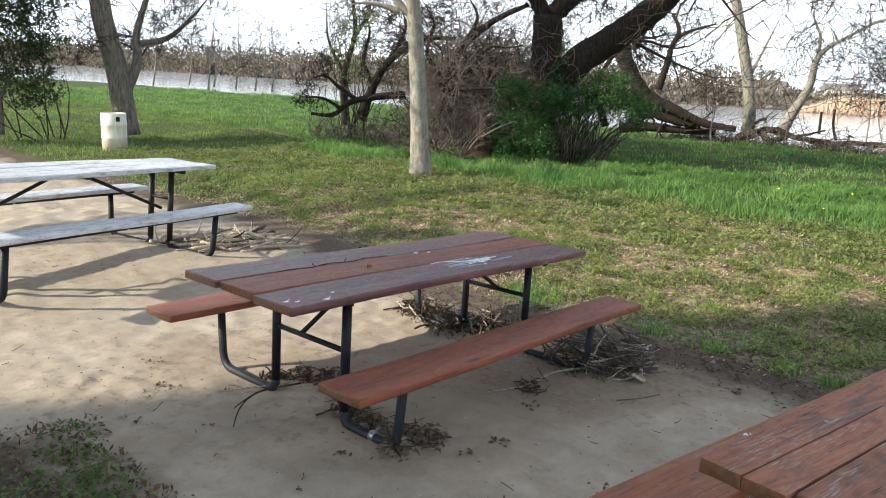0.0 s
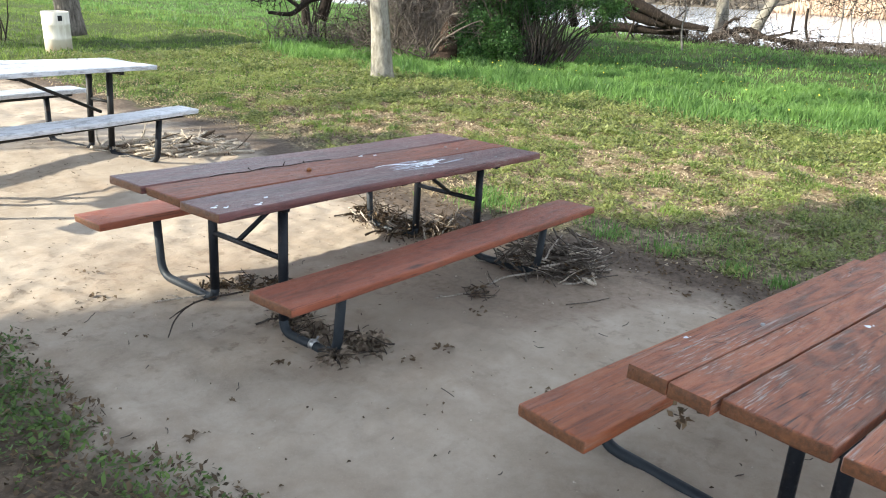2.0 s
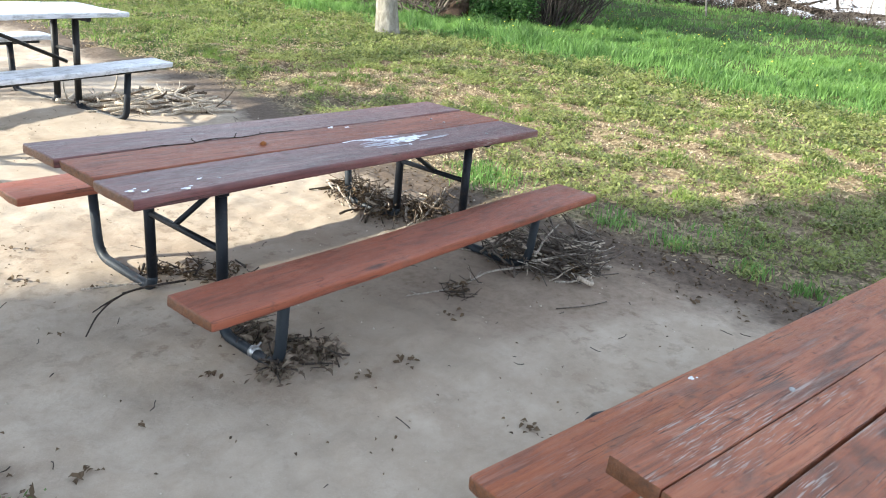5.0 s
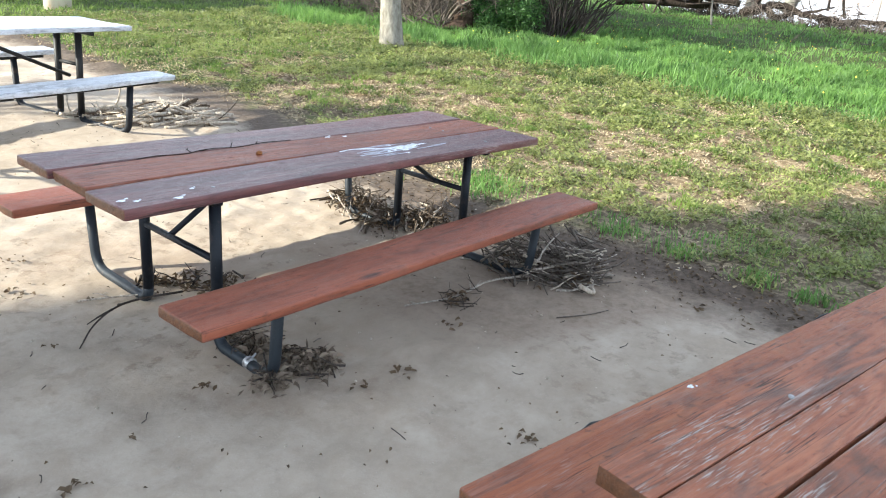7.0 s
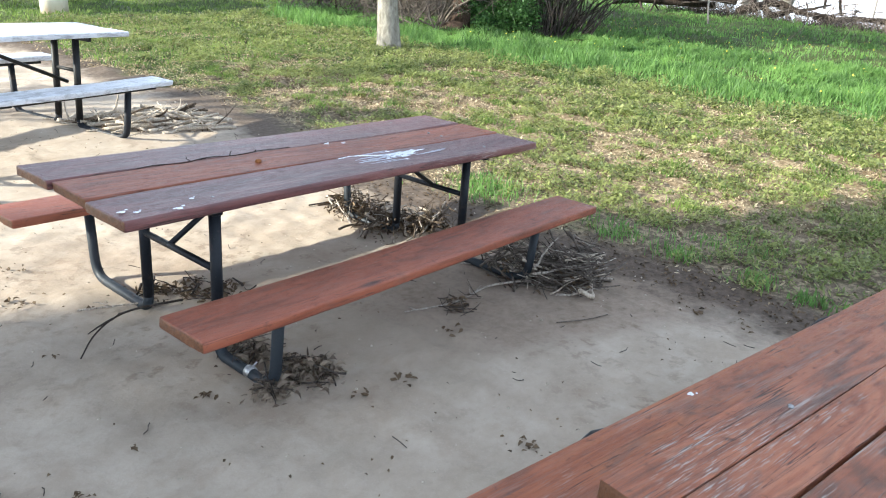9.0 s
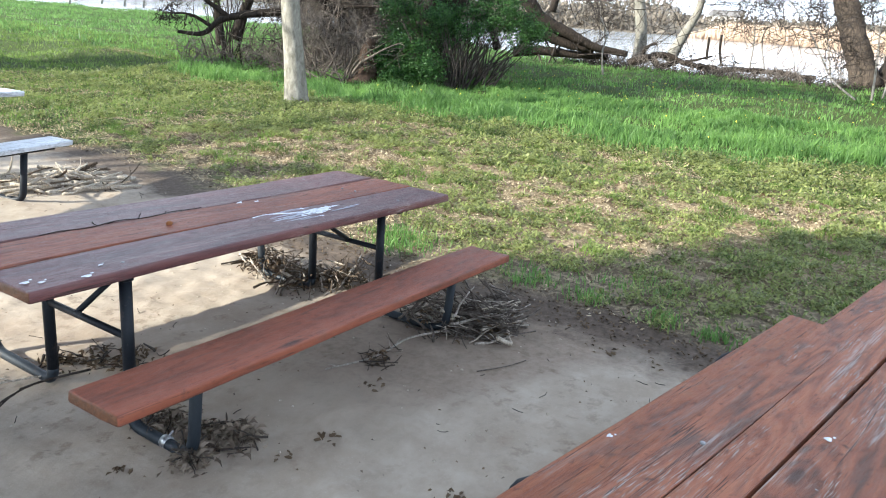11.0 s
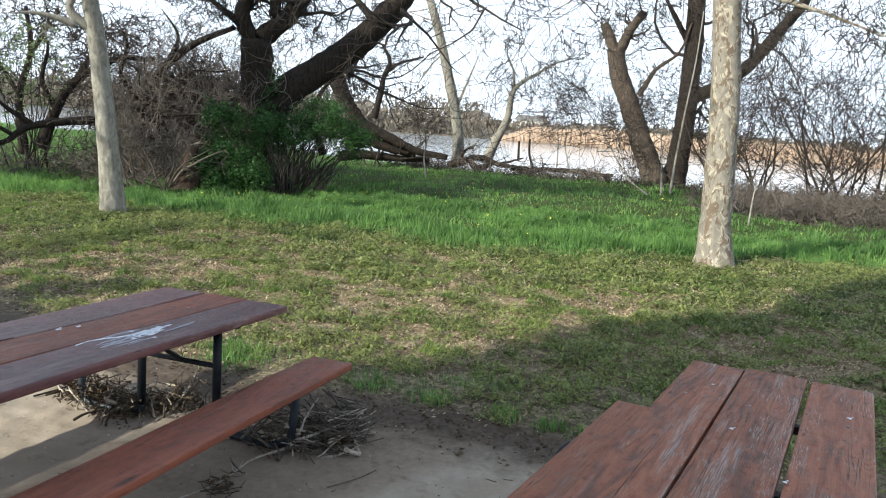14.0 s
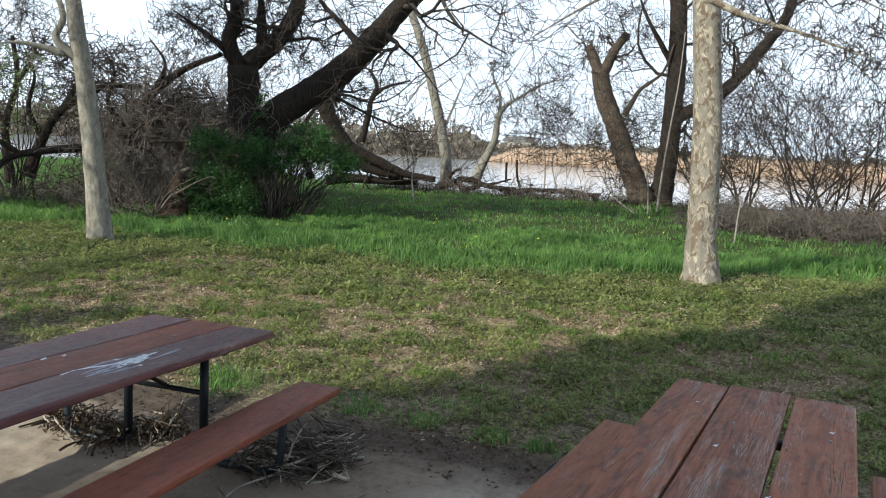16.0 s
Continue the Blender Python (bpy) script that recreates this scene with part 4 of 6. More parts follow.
tree('dark twisted bare tree in the thicket', ([(11.14, 11.12, 0.26), (11.07, 11.20, 1.51), (11.34, 10.90, 2.50), (11.85, 10.29, 3.25), (12.43, 9.54, 3.74)], 0.15, 0.06, 0.03),
     [([(11.11, 11.15, 1.66), (10.73, 11.56, 2.31), (10.82, 11.46, 3.13), (10.57, 11.72, 3.76)], 0.08, 0.01), ([(11.38, 10.85, 2.58), (11.60, 10.60, 3.36), (11.35, 10.89, 4.00)], 0.08, 0.01)], DARK_BARK, TWIG, 61, 4, 3, gnarl=0.10, thin=0.011, bendy=0.38, spread=1.0, lift=0.0, group='twisted trees', trunk_twigs=5)
tree('dark twisted bare tree in the thicket', ([(13.37, 10.78, 0.17), (13.19, 11.02, 1.41), (12.74, 11.57, 2.28), (12.18, 12.20, 2.52)], 0.12, 0.05, 0.03),
     [([(13.19, 11.02, 1.41), (13.55, 10.55, 2.35), (13.37, 10.78, 3.24)], 0.07, 0.01), ([(12.92, 11.35, 2.07), (12.74, 11.57, 2.88), (12.93, 11.35, 3.64)], 0.07, 0.01)], DARK_BARK, TWIG, 62, 4, 3, gnarl=0.10, thin=0.011, bendy=0.38, spread=1.0, lift=0.0, group='twisted trees', trunk_twigs=5)
tree('dark twisted bare tree in the thicket', ([(11.12, 15.29, 0.12), (11.06, 15.34, 1.63), (11.29, 15.15, 2.83), (11.22, 15.20, 3.99)], 0.12, 0.05, 0.03),
     [([(11.08, 15.32, 1.63), (10.69, 15.64, 2.62), (10.62, 15.69, 3.62)], 0.07, 0.01), ([(11.24, 15.19, 2.68), (11.61, 14.87, 3.60), (11.52, 14.94, 4.32)], 0.07, 0.01)], DARK_BARK, TWIG, 63, 4, 3, gnarl=0.10, thin=0.011, bendy=0.38, spread=1.0, lift=0.0, group='twisted trees', trunk_twigs=5)
tree('dark twisted bare tree in the thicket', ([(16.31, 9.08, 0.50), (16.12, 9.39, 1.68), (16.37, 8.97, 2.72), (16.69, 8.38, 2.92)], 0.10, 0.04, 0.03),
     [([(16.17, 9.32, 1.68), (15.77, 9.97, 2.49), (15.94, 9.70, 3.34)], 0.06, 0.01)], DARK_BARK, TWIG, 64, 4, 3, gnarl=0.10, thin=0.011, bendy=0.38, spread=1.0, lift=0.0, group='twisted trees', trunk_twigs=5)
tree('dark drift log stranded on the river bank', ([(23.77, 7.67, 0.06), (23.71, 7.13, 0.23), (24.02, 6.95, 0.30), (23.78, 6.52, 0.06), (24.28, 6.13, 0.18)], 0.17, 0.09, 0.0), [], DARK_BARK, TWIG, 300, 2, 2, gnarl=0.2, sides=10, kind='log', thin=0.012, name='drift_log', group='drift logs', trunk_twigs=3)
tree('dark drift log stranded on the river bank', ([(24.31, 7.05, 0.37), (24.65, 6.54, 0.40), (24.64, 5.96, 0.21), (24.72, 5.43, 0.15), (24.97, 4.77, 0.14)], 0.13, 0.07, 0.0), [], DARK_BARK, TWIG, 301, 2, 2, gnarl=0.2, sides=10, kind='log', thin=0.012, name='drift_log', group='drift logs', trunk_twigs=3)
tree('dark drift log stranded on the river bank', ([(25.28, 5.55, 0.11), (25.31, 4.97, 0.01), (25.58, 4.34, 0.11), (25.65, 3.85, 0.13), (25.83, 3.13, 0.14)], 0.12, 0.07, 0.0), [], DARK_BARK, TWIG, 302, 2, 2, gnarl=0.2, sides=10, kind='log', thin=0.012, name='drift_log', group='drift logs', trunk_twigs=3)
tree('dark drift log stranded on the river bank', ([(26.11, 3.75, 0.10), (26.15, 3.55, 0.10), (26.32, 2.64, 0.10), (26.30, 2.17, 0.04), (26.47, 1.64, 0.07)], 0.12, 0.07, 0.0), [], DARK_BARK, TWIG, 303, 2, 2, gnarl=0.2, sides=10, kind='log', thin=0.012, name='drift_log', group='drift logs', trunk_twigs=3)
tree('dark drift log stranded on the river bank', ([(23.99, 7.36, 0.22), (23.96, 7.21, 0.59), (24.05, 7.17, 0.63), (24.11, 7.04, 0.76), (24.16, 6.85, 0.79)], 0.08, 0.04, 0.0), [], DARK_BARK, TWIG, 304, 2, 2, gnarl=0.2, sides=10, kind='log', thin=0.012, name='drift_log', group='drift logs', trunk_twigs=3)
tree('dark drift log stranded on the river bank', ([(24.63, 6.37, 0.13), (24.87, 6.28, 0.16), (24.89, 5.46, 0.35), (24.56, 5.35, 0.39), (25.01, 5.02, 0.52)], 0.06, 0.03, 0.0), [], DARK_BARK, TWIG, 306, 2, 2, gnarl=0.2, sides=10, kind='log', thin=0.012, name='drift_log', group='drift logs', trunk_twigs=3)
tree('short grey post standing on the river bank', ([(25.15, 5.25, 0.36), (25.15, 5.27, 0.77), (25.14, 5.28, 1.17)], 0.05, 0.045, 0.0), [], DARK_BARK, TWIG, 320, 1, 1, sides=8, kind='post', name='post', group='posts on the bank')
tree('short grey post standing on the river bank', ([(25.10, 4.64, 0.19), (25.06, 4.80, 0.72), (25.05, 4.83, 1.29)], 0.05, 0.045, 0.0), [], DARK_BARK, TWIG, 321, 1, 1, sides=8, kind='post', name='post', group='posts on the bank')
tree('slim pale sapling among the bank trees', ([(18.27, -0.83, 0.12), (18.27, -0.74, 1.02), (18.26, -0.64, 1.81), (18.26, -0.59, 2.44)], 0.033, 0.014, 0.0), [], PALE_TWIG, TWIG, 340, 3, 4, kind='sapling', sides=7, thin=0.008, trunk_twigs=7, bendy=0.3, name='sapling', group='bare saplings')
tree('slim pale sapling among the bank trees', ([(18.29, -1.06, 0.21), (18.29, -1.11, 1.21), (18.29, -1.20, 2.48), (18.30, -1.32, 3.87), (18.30, -1.36, 5.22)], 0.036, 0.015, 0.0), [], PALE_TWIG, TWIG, 341, 3, 4, kind='sapling', sides=7, thin=0.008, trunk_twigs=7, bendy=0.3, name='sapling', group='bare saplings')
tree('slim pale sapling among the bank trees', ([(18.24, -0.46, 0.10), (18.18, 0.16, 0.54), (18.13, 0.63, 1.23), (18.06, 1.10, 1.92), (17.94, 1.81, 2.68)], 0.029, 0.013, 0.0), [], PALE_TWIG, TWIG, 342, 3, 4, kind='sapling', sides=7, thin=0.008, trunk_twigs=7, bendy=0.3, name='sapling', group='bare saplings')
tree('slim pale sapling among the bank trees', ([(19.32, -2.30, 0.30), (19.32, -2.03, 0.93), (19.32, -1.77, 1.54)], 0.019, 0.008, 0.0), [], PALE_TWIG, TWIG, 343, 3, 4, kind='sapling', sides=7, thin=0.008, trunk_twigs=7, bendy=0.3, name='sapling', group='bare saplings')
tree('slim pale sapling among the bank trees', ([(25.70, 3.79, 0.16), (25.69, 3.83, 1.28), (25.66, 3.99, 2.27), (25.66, 3.97, 3.26)], 0.033, 0.014, 0.0), [], PALE_TWIG, TWIG, 344, 3, 4, kind='sapling', sides=7, thin=0.008, trunk_twigs=7, bendy=0.3, name='sapling', group='bare saplings')
tree('slim pale sapling among the bank trees', ([(25.80, 3.28, 0.13), (25.74, 3.57, 1.30), (25.80, 3.25, 2.10), (25.84, 3.05, 2.66)], 0.029, 0.013, 0.0), [], PALE_TWIG, TWIG, 345, 3, 4, kind='sapling', sides=7, thin=0.008, trunk_twigs=7, bendy=0.3, name='sapling', group='bare saplings')
tree('slim pale sapling among the bank trees', ([(26.13, 1.08, -0.02), (26.09, 1.43, 1.20), (26.05, 1.73, 1.99), (25.99, 2.18, 2.61)], 0.033, 0.014, 0.0), [], PALE_TWIG, TWIG, 346, 3, 4, kind='sapling', sides=7, thin=0.008, trunk_twigs=7, bendy=0.3, name='sapling', group='bare saplings')
tree('slim pale sapling among the bank trees', ([(23.18, 8.64, -0.18), (23.13, 8.77, 0.52), (23.15, 8.73, 1.31), (23.11, 8.83, 1.99)], 0.019, 0.008, 0.0), [], PALE_TWIG, TWIG, 347, 3, 4, kind='sapling', sides=7, thin=0.008, trunk_twigs=7, bendy=0.3, name='sapling', group='bare saplings')


# ---- shrubs and thickets ----
def bare_shrub(x, y, height, spread, stems, seed, label, mat=TWIG, depth=2, thin=0.006, group="bare thickets", bendy=0.3, lift=0.05, wide=0.9):
    rnd = random.Random(seed)
    t = empty("bare_shrub", pose(x, y, lie(x, y) - 0.05), label, "shrub", group)
    k = Mesh()
    for i in range(stems):
        a = rnd.uniform(0, 2 * math.pi)
        lean = rnd.uniform(0.1, 1.0) * spread
        p = wander((rnd.uniform(-0.3, 0.3) * spread, rnd.uniform(-0.3, 0.3) * spread, 0), (math.cos(a) * lean, math.sin(a) * lean, 1), height * rnd.uniform(0.6, 1.15), 7, 0.16, rnd, 0.05)
        r = rnd.uniform(0.018, 0.045)
        st = Mesh()
        st.tube(p, taper(8, r, r * 0.25), 5, False)
        st.done("stem", mat, t)
        sprout(k, p, r * 0.7, depth, rnd, bendy, 4, wide, 0.6, lift, 0.15, thin)
    tagged(k.done("brushwood", mat, t), kind="stuff")
    return t


tangle = bare_shrub(14.2, 11.5, 2.9, 1.0, 12, 71, "dense bare brown thicket under the trees", BRUSH, 3, 0.006)
tall = bare_shrub(21.8, -5.9, 4.6, 0.6, 9, 72, "tall bare multi-stemmed shrub on the river bank", TWIG, 3, 0.009, bendy=0.17, lift=0.5, wide=0.6)
for i, (x, y) in enumerate([(14.0, 13.4), (12.4, 11.9), (11.2, 10.7), (10.6, 11.4), (13.2, 10.4), (13.6, 12.6), (12.7, 9.7), (15.5, 9.6), (16.4, 11.2)]):
    o = copy_thing(tangle, pose(x, y, lie(x, y) - 0.05, 0, 0, 47 * i))
for i, (x, y) in enumerate([(23.3, -3.5), (20.2, -5.1), (20.9, -6.9), (22.6, -9.4), (25.4, -2.4)]):
    o = copy_thing(tall, pose(x, y, lie(x, y) - 0.05, 0, 0, 61 * i))


def twisted(x, y, h, seed):
    """A low crooked tree whose limbs wander and droop."""
    rnd = random.Random(seed)
    z = lie(x, y) - 0.05
    a = rnd.uniform(0, 6.283)
    trunk = wander((x, y, z), (math.cos(a) * 0.5, math.sin(a) * 0.5, 1), h * 0.75, 5, 0.3, rnd, 0.05)
    limbs = []
    for i in range(5):
        p = trunk[rnd.randrange(2, 6)]
        b = a + i * 1.3 + rnd.uniform(-0.4, 0.4)
        limbs.append((wander(p, (math.cos(b), math.sin(b), 0.55), h * rnd.uniform(0.5, 0.9), 6, 0.34, rnd, 0.0), rnd.uniform(0.05, 0.08), 0.012))
    return tree("dark twisted bare tree in the thicket", (trunk, 0.13, 0.06, 0.04), limbs, GREY_BARK if seed % 3 == 0 else DARK_BARK, BRUSH, seed, 3, 4, gnarl=0.12, sides=9, thin=0.009, bendy=0.36, spread=1.0, lift=-0.05, group="twisted trees")


for i, (x, y, h) in enumerate([(11.6, 9.9, 3.3), (12.6, 11.0, 3.6), (10.7, 10.3, 2.6), (13.6, 9.6, 3.2), (14.8, 12.4, 3.8)]):
    twisted(x, y, h, 403 + i)


dead_bush = bare_shrub(9.0, 9.1, 1.6, 1.3, 9, 75, "dead brown twiggy bush before the thicket", DEADWOOD, 2, 0.006, "dead bushes")
for i, (x, y) in enumerate([(9.3, 8.7), (9.7, 10.4), (10.4, 9.6)]):
    copy_thing(dead_bush, pose(x, y, lie(x, y) - 0.05, 0, 0, 83 * i + 40))


def bramble(x, y, r, h, seed, mat=BRUSH, label="low tangle of dead brown brambles"):
    rnd = random.Random(seed)
    k = Mesh()
    for i in range(60):
        a, d = rnd.uniform(0, 6.283), r * math.sqrt(rnd.random())
        p = wander((d * math.cos(a), d * math.sin(a), 0), (rnd.gauss(0, 0.8), rnd.gauss(0, 0.8), 1), h * rnd.uniform(0.7, 1.6), 6, 0.4, rnd, -0.25)
        k.tube(p, taper(7, 0.015, 0.008), 3, False)
        sprout(k, p, 0.012, 1, rnd, 0.4, 4, 1.0, 0.7, -0.1, 0.1, 0.008)
    ob = k.done("bramble", mat, None, True, pose(x, y, lie(x, y) - 0.04))
    return tagged(ob, label, "bramble", "brambles on the bank")


bb = bramble(20.3, -3.6, 1.2, 0.75, 81)
for i, (x, y) in enumerate([(19.3, -5.0), (18.2, -6.6), (17.1, -7.6), (16.0, -8.2), (19.6, -6.2), (21.6, -2.6), (24.6, 1.6), (24.4, 5.2), (10.6, 11.6), (12.2, 10.2), (9.2, 12.8), (13.9, 9.0), (24.0, 3.4), (23.6, 7.0), (20.8, -5.6), (21.2, -7.4), (18.6, -9.4), (11.4, 12.2), (12.8, 12.4)] + [(26.3 - 0.2 * y + 0.6 * (y % 3), y + 0.0) for y in (-12, -10.4, -9, -7.5, -6, -4.4, -3, -1.4, 0, 1.5, 3, 4.6, 6, 7.5, 9, 10.6)]):
    copy_thing(bb, pose(x, y, lie(x, y) - 0.04, 0, 0, 73 * i))


for i, (x, y) in enumerate([(17.8, -2.7), (17.8, -3.2), (17.8, -3.7), (17.7, -4.3), (17.7, -4.8), (17.6, -5.2), (17.5, -5.7), (17.5, -6.2), (17.4, -6.6), (17.3, -7.1), (17.2, -7.5), (19.5, -3.0), (19.5, -3.6), (19.4, -4.1), (19.4, -4.7), (19.3, -5.2), (19.3, -5.7), (19.2, -6.2), (19.1, -6.7), (19.0, -7.2), (18.9, -7.6), (18.8, -8.1)]):
    copy_thing(bb, pose(x, y, lie(x, y) - 0.04, 0, 0, 59 * i))
edge = bramble(24.6, -2.0, 1.0, 0.34, 84, TWIG, "dark brush and drift along the river bank")
for i in range(17):
    y = -10.5 + 1.25 * i
    x = (24.4 + 0.5 * math.sin(i * 2.1) - 0.2 * y) / 0.98
    copy_thing(edge, pose(x, y, lie(x, y) - 0.03, 0, 0, 67 * i))


def leafy(name, x, y, lobes, leaves, size, mat, stem_mat, label, category, seed, stems=9, zbase=None, hang=0.0):
    """A shrub of many small leaves gathered in uneven lobes, on real stems."""
    rnd = random.Random(seed)
    z0 = (lie(x, y) if zbase is None else zbase)
    t = empty(name, pose(x, y, z0), label, category)
    st = Mesh()
    lf = Mesh()
    for (cx, cy, cz, rx, ry, rz) in lobes:
        for j in range(stems):
            d = Vector((rnd.gauss(0, 1), rnd.gauss(0, 1), rnd.gauss(0, 1))).normalized()
            e = Vector((cx + d.x * rx * 0.9, cy + d.y * ry * 0.9, cz + d.z * rz * 0.9))
            b = Vector((cx * 0.35 + rnd.gauss(0, 0.2), cy * 0.35 + rnd.gauss(0, 0.2), 0))
            mid = b.lerp(e, 0.5) + Vector((rnd.gauss(0, 0.12), rnd.gauss(0, 0.12), 0.1))
            st.tube([b, b.lerp(mid, 0.5) + Vector((rnd.gauss(0, 0.07), rnd.gauss(0, 0.07), 0)), mid, e], [0.02, 0.015, 0.011, 0.004], 5, False)
    sprigs = []
    share = sum(l[3] * l[4] * l[5] for l in lobes)
    for (cx, cy, cz, rx, ry, rz) in lobes:
        for j in range(int(leaves / 14 * rx * ry * rz / share)):
            d = Vector((rnd.gauss(0, 1), rnd.gauss(0, 1), rnd.gauss(0, 1))).normalized() * (rnd.random() ** 0.33)
            wob = 1 + 0.7 * noise.noise((d.x * 2.2 + cx * 3, d.y * 2.2 + cy * 3, d.z * 2.2 + seed))
            sprigs.append(Vector((cx + d.x * rx * wob, cy + d.y * ry * wob, max(0.03, cz + d.z * rz * wob))))
    for p in sprigs:
        way = Vector((rnd.gauss(0, 1), rnd.gauss(0, 1), rnd.gauss(0, 0.7) + 0.2 - hang)).normalized()
        for i in range(14):
            q = p + way * (0.018 * i) + Vector((rnd.gauss(0, 0.03), rnd.gauss(0, 0.03), rnd.gauss(0, 0.03)))
            a = Vector((rnd.gauss(0, 1), rnd.gauss(0, 1), rnd.gauss(0, 0.8))).normalized()
            s = size * rnd.uniform(0.6, 1.4)
            c = a.cross(Vector((rnd.gauss(0, 1), rnd.gauss(0, 1), rnd.gauss(0, 1)))).normalized()
            lf.leaf(q, a * s, c * s * 0.3)
    tagged(st.done("branchwork", stem_mat, t), kind="stuff")
    tagged(lf.done("foliage", mat, t, False), kind="stuff")
    return t


def shrub_lobes():
    """Uneven clumps: dense to the ground on one side, on bare stems in the middle, feathery and lifted on the other."""
    rnd = random.Random(17)
    out = []
    while len(out) < 120:
        u = rnd.uniform(-1.9, 2.0)
        top = 1.75 + 0.12 * smooth(0.3, 1.0, u) + 0.40 * smooth(-0.2, -0.9, u) - 0.75 * smooth(-1.1, -1.9, u) - 0.75 * smooth(1.3, 2.0, u) + 0.35 * noise.noise((u * 2.6, 4.0, 0.0))
        low = 0.05 + 0.95 * smooth(0.75, 0.25, u) - 0.25 * smooth(-0.9, -1.4, u)
        z = low + 0.1 + (top - low - 0.1) * rnd.random() ** 0.75
        w = rnd.uniform(-0.75, 0.6) * (1.1 - 0.35 * z / 2)
        r = rnd.uniform(0.10, 0.27)
        out.append((-0.6 * u + 0.8 * w, 0.8 * u + 0.6 * w, z, r, r * rnd.uniform(0.8, 1.4), r * rnd.uniform(0.5, 0.85)))
    for i in range(16):
        u, w, r = rnd.uniform(0.4, 1.5), rnd.uniform(-1.0, -0.3), rnd.uniform(0.16, 0.32)
        out.append((-0.6 * u + 0.8 * w, 0.8 * u + 0.6 * w, rnd.uniform(0.15, 0.6), r, r, r * 0.7))
    return out


leafy("shrub", 11.0, 7.2, shrub_lobes(), 42000, 0.048, SHRUB, TWIG, "dense dark green shrub below the big tree", "shrub", 91, stems=1, hang=0.3)
leafy("ivy", 11.72, 8.38, [(0.05, -0.3, 0.9, 0.4, 0.3, 0.9), (0.1, -0.32, 1.9, 0.32, 0.25, 0.7), (0.15, -0.40, 2.5, 0.22, 0.25, 0.4), (-0.3, 0.1, 1.2, 0.3, 0.4, 0.6)],
      3800, 0.065, SHRUB, TWIG, "green ivy climbing the dark trunk", "ivy", 92, stems=2, hang=0.3)
leafy("shrub", 3.2, 15.8, [(-1.0, 0.0, 1.3, 0.6, 0.7, 0.6), (-0.7, 0.5, 2.3, 0.8, 0.8, 0.6), (-1.9, 0.6, 1.7, 0.8, 0.7, 0.7), (-1.5, 0.8, 3.1, 0.9, 0.9, 0.6), (-2.6, 0.4, 2.5, 0.9, 0.9, 0.8), (-2.8, 0.6, 1.2, 0.7, 0.7, 0.5), (-0.4, 0.9, 3.3, 0.7, 0.7, 0.5), (-2.3, 0.9, 3.7, 1.0, 0.9, 0.6), (-3.3, 0.5, 3.2, 0.9, 0.9, 0.7), (-1.2, 1.2, 4.0, 0.9, 0.9, 0.5)], 44000, 0.065, OLIVE, TWIG,
      "dark olive-green shrub coming into leaf", "shrub", 93, stems=1)
tree("grey crooked little tree inside the olive shrub", ([(1.55, 16.15, 0.0), (1.62, 16.2, 0.9), (1.45, 16.3, 1.8), (1.2, 16.5, 3.2)], 0.09, 0.04, 0.04),
     [([(1.6, 16.2, 0.7), (1.95, 16.1, 1.5), (2.3, 16.2, 2.6)], 0.05, 0.012), ([(1.58, 16.2, 1.0), (1.1, 16.2, 1.7), (0.6, 16.3, 2.8)], 0.05, 0.012)], GREY_BARK, TWIG, 97, 3, 4, thin=0.007, bendy=0.3, trunk_twigs=4)
leafy("shrub", 9.6, 13.2, [(0, 0, 2.2, 1.0, 1.0, 0.9), (0, 0, 3.0, 0.8, 0.9, 0.7)], 1500, 0.06, BUDS, TWIG,
      "thin budding shrub above the thicket", "shrub", 94, stems=11)


# ---- grass ----
def blades(name, spots, height, width, mat, label, category, seed, lean=0.5, segs=2):
    """spots: array of x, y; one bent blade each, joined in one mesh."""
    g = np.random.RandomState(seed)
    n = len(spots)
    z = np.array([lie(float(a), float(b)) for a, b in spots])
    h = height * g.uniform(0.45, 1.25, n) if np.isscalar(height) else height * g.uniform(0.6, 1.2, n)
    w = width * g.uniform(0.6, 1.4, n)
    a, b = g.uniform(0, 2 * np.pi, n), g.uniform(0, 2 * np.pi, n)
    l = h * g.uniform(0.1, 1.0, n) * lean
    ax, ay, lx, ly = np.cos(a) * w, np.sin(a) * w, np.cos(b) * l, np.sin(b) * l
    x, y = spots[:, 0], spots[:, 1]
    v = np.empty((n, 5, 3))
    v[:, 0] = np.stack([x - ax, y - ay, z - 0.01], 1)
    v[:, 1] = np.stack([x + ax, y + ay, z - 0.01], 1)
    v[:, 2] = np.stack([x - ax * 0.8 + lx * 0.35, y - ay * 0.8 + ly * 0.35, z + h * 0.62], 1)
    v[:, 3] = np.stack([x + ax * 0.8 + lx * 0.35, y + ay * 0.8 + ly * 0.35, z + h * 0.62], 1)
    v[:, 4] = np.stack([x + lx, y + ly, z + h], 1)
    me = bpy.data.meshes.new(name)
    me.vertices.add(n * 5)
    me.vertices.foreach_set("co", v.ravel())
    idx = np.arange(n)[:, None] * 5
    loops = np.concatenate([idx + 0, idx + 1, idx + 3, idx + 2, idx + 2, idx + 3, idx + 4], 1).ravel()
    me.loops.add(n * 7)
    me.loops.foreach_set("vertex_index", loops.astype(np.int32))
    me.polygons.add(n * 2)
    starts = (np.arange(n)[:, None] * 7 + np.array([0, 4])).ravel()
    me.polygons.foreach_set("loop_start", starts.astype(np.int32))
    me.polygons.foreach_set("loop_total", np.tile([4, 3], n).astype(np.int32))
    me.update(calc_edges=True)
    me.materials.append(mat)
    return tagged(new(name, me), label, category, kind="stuff")


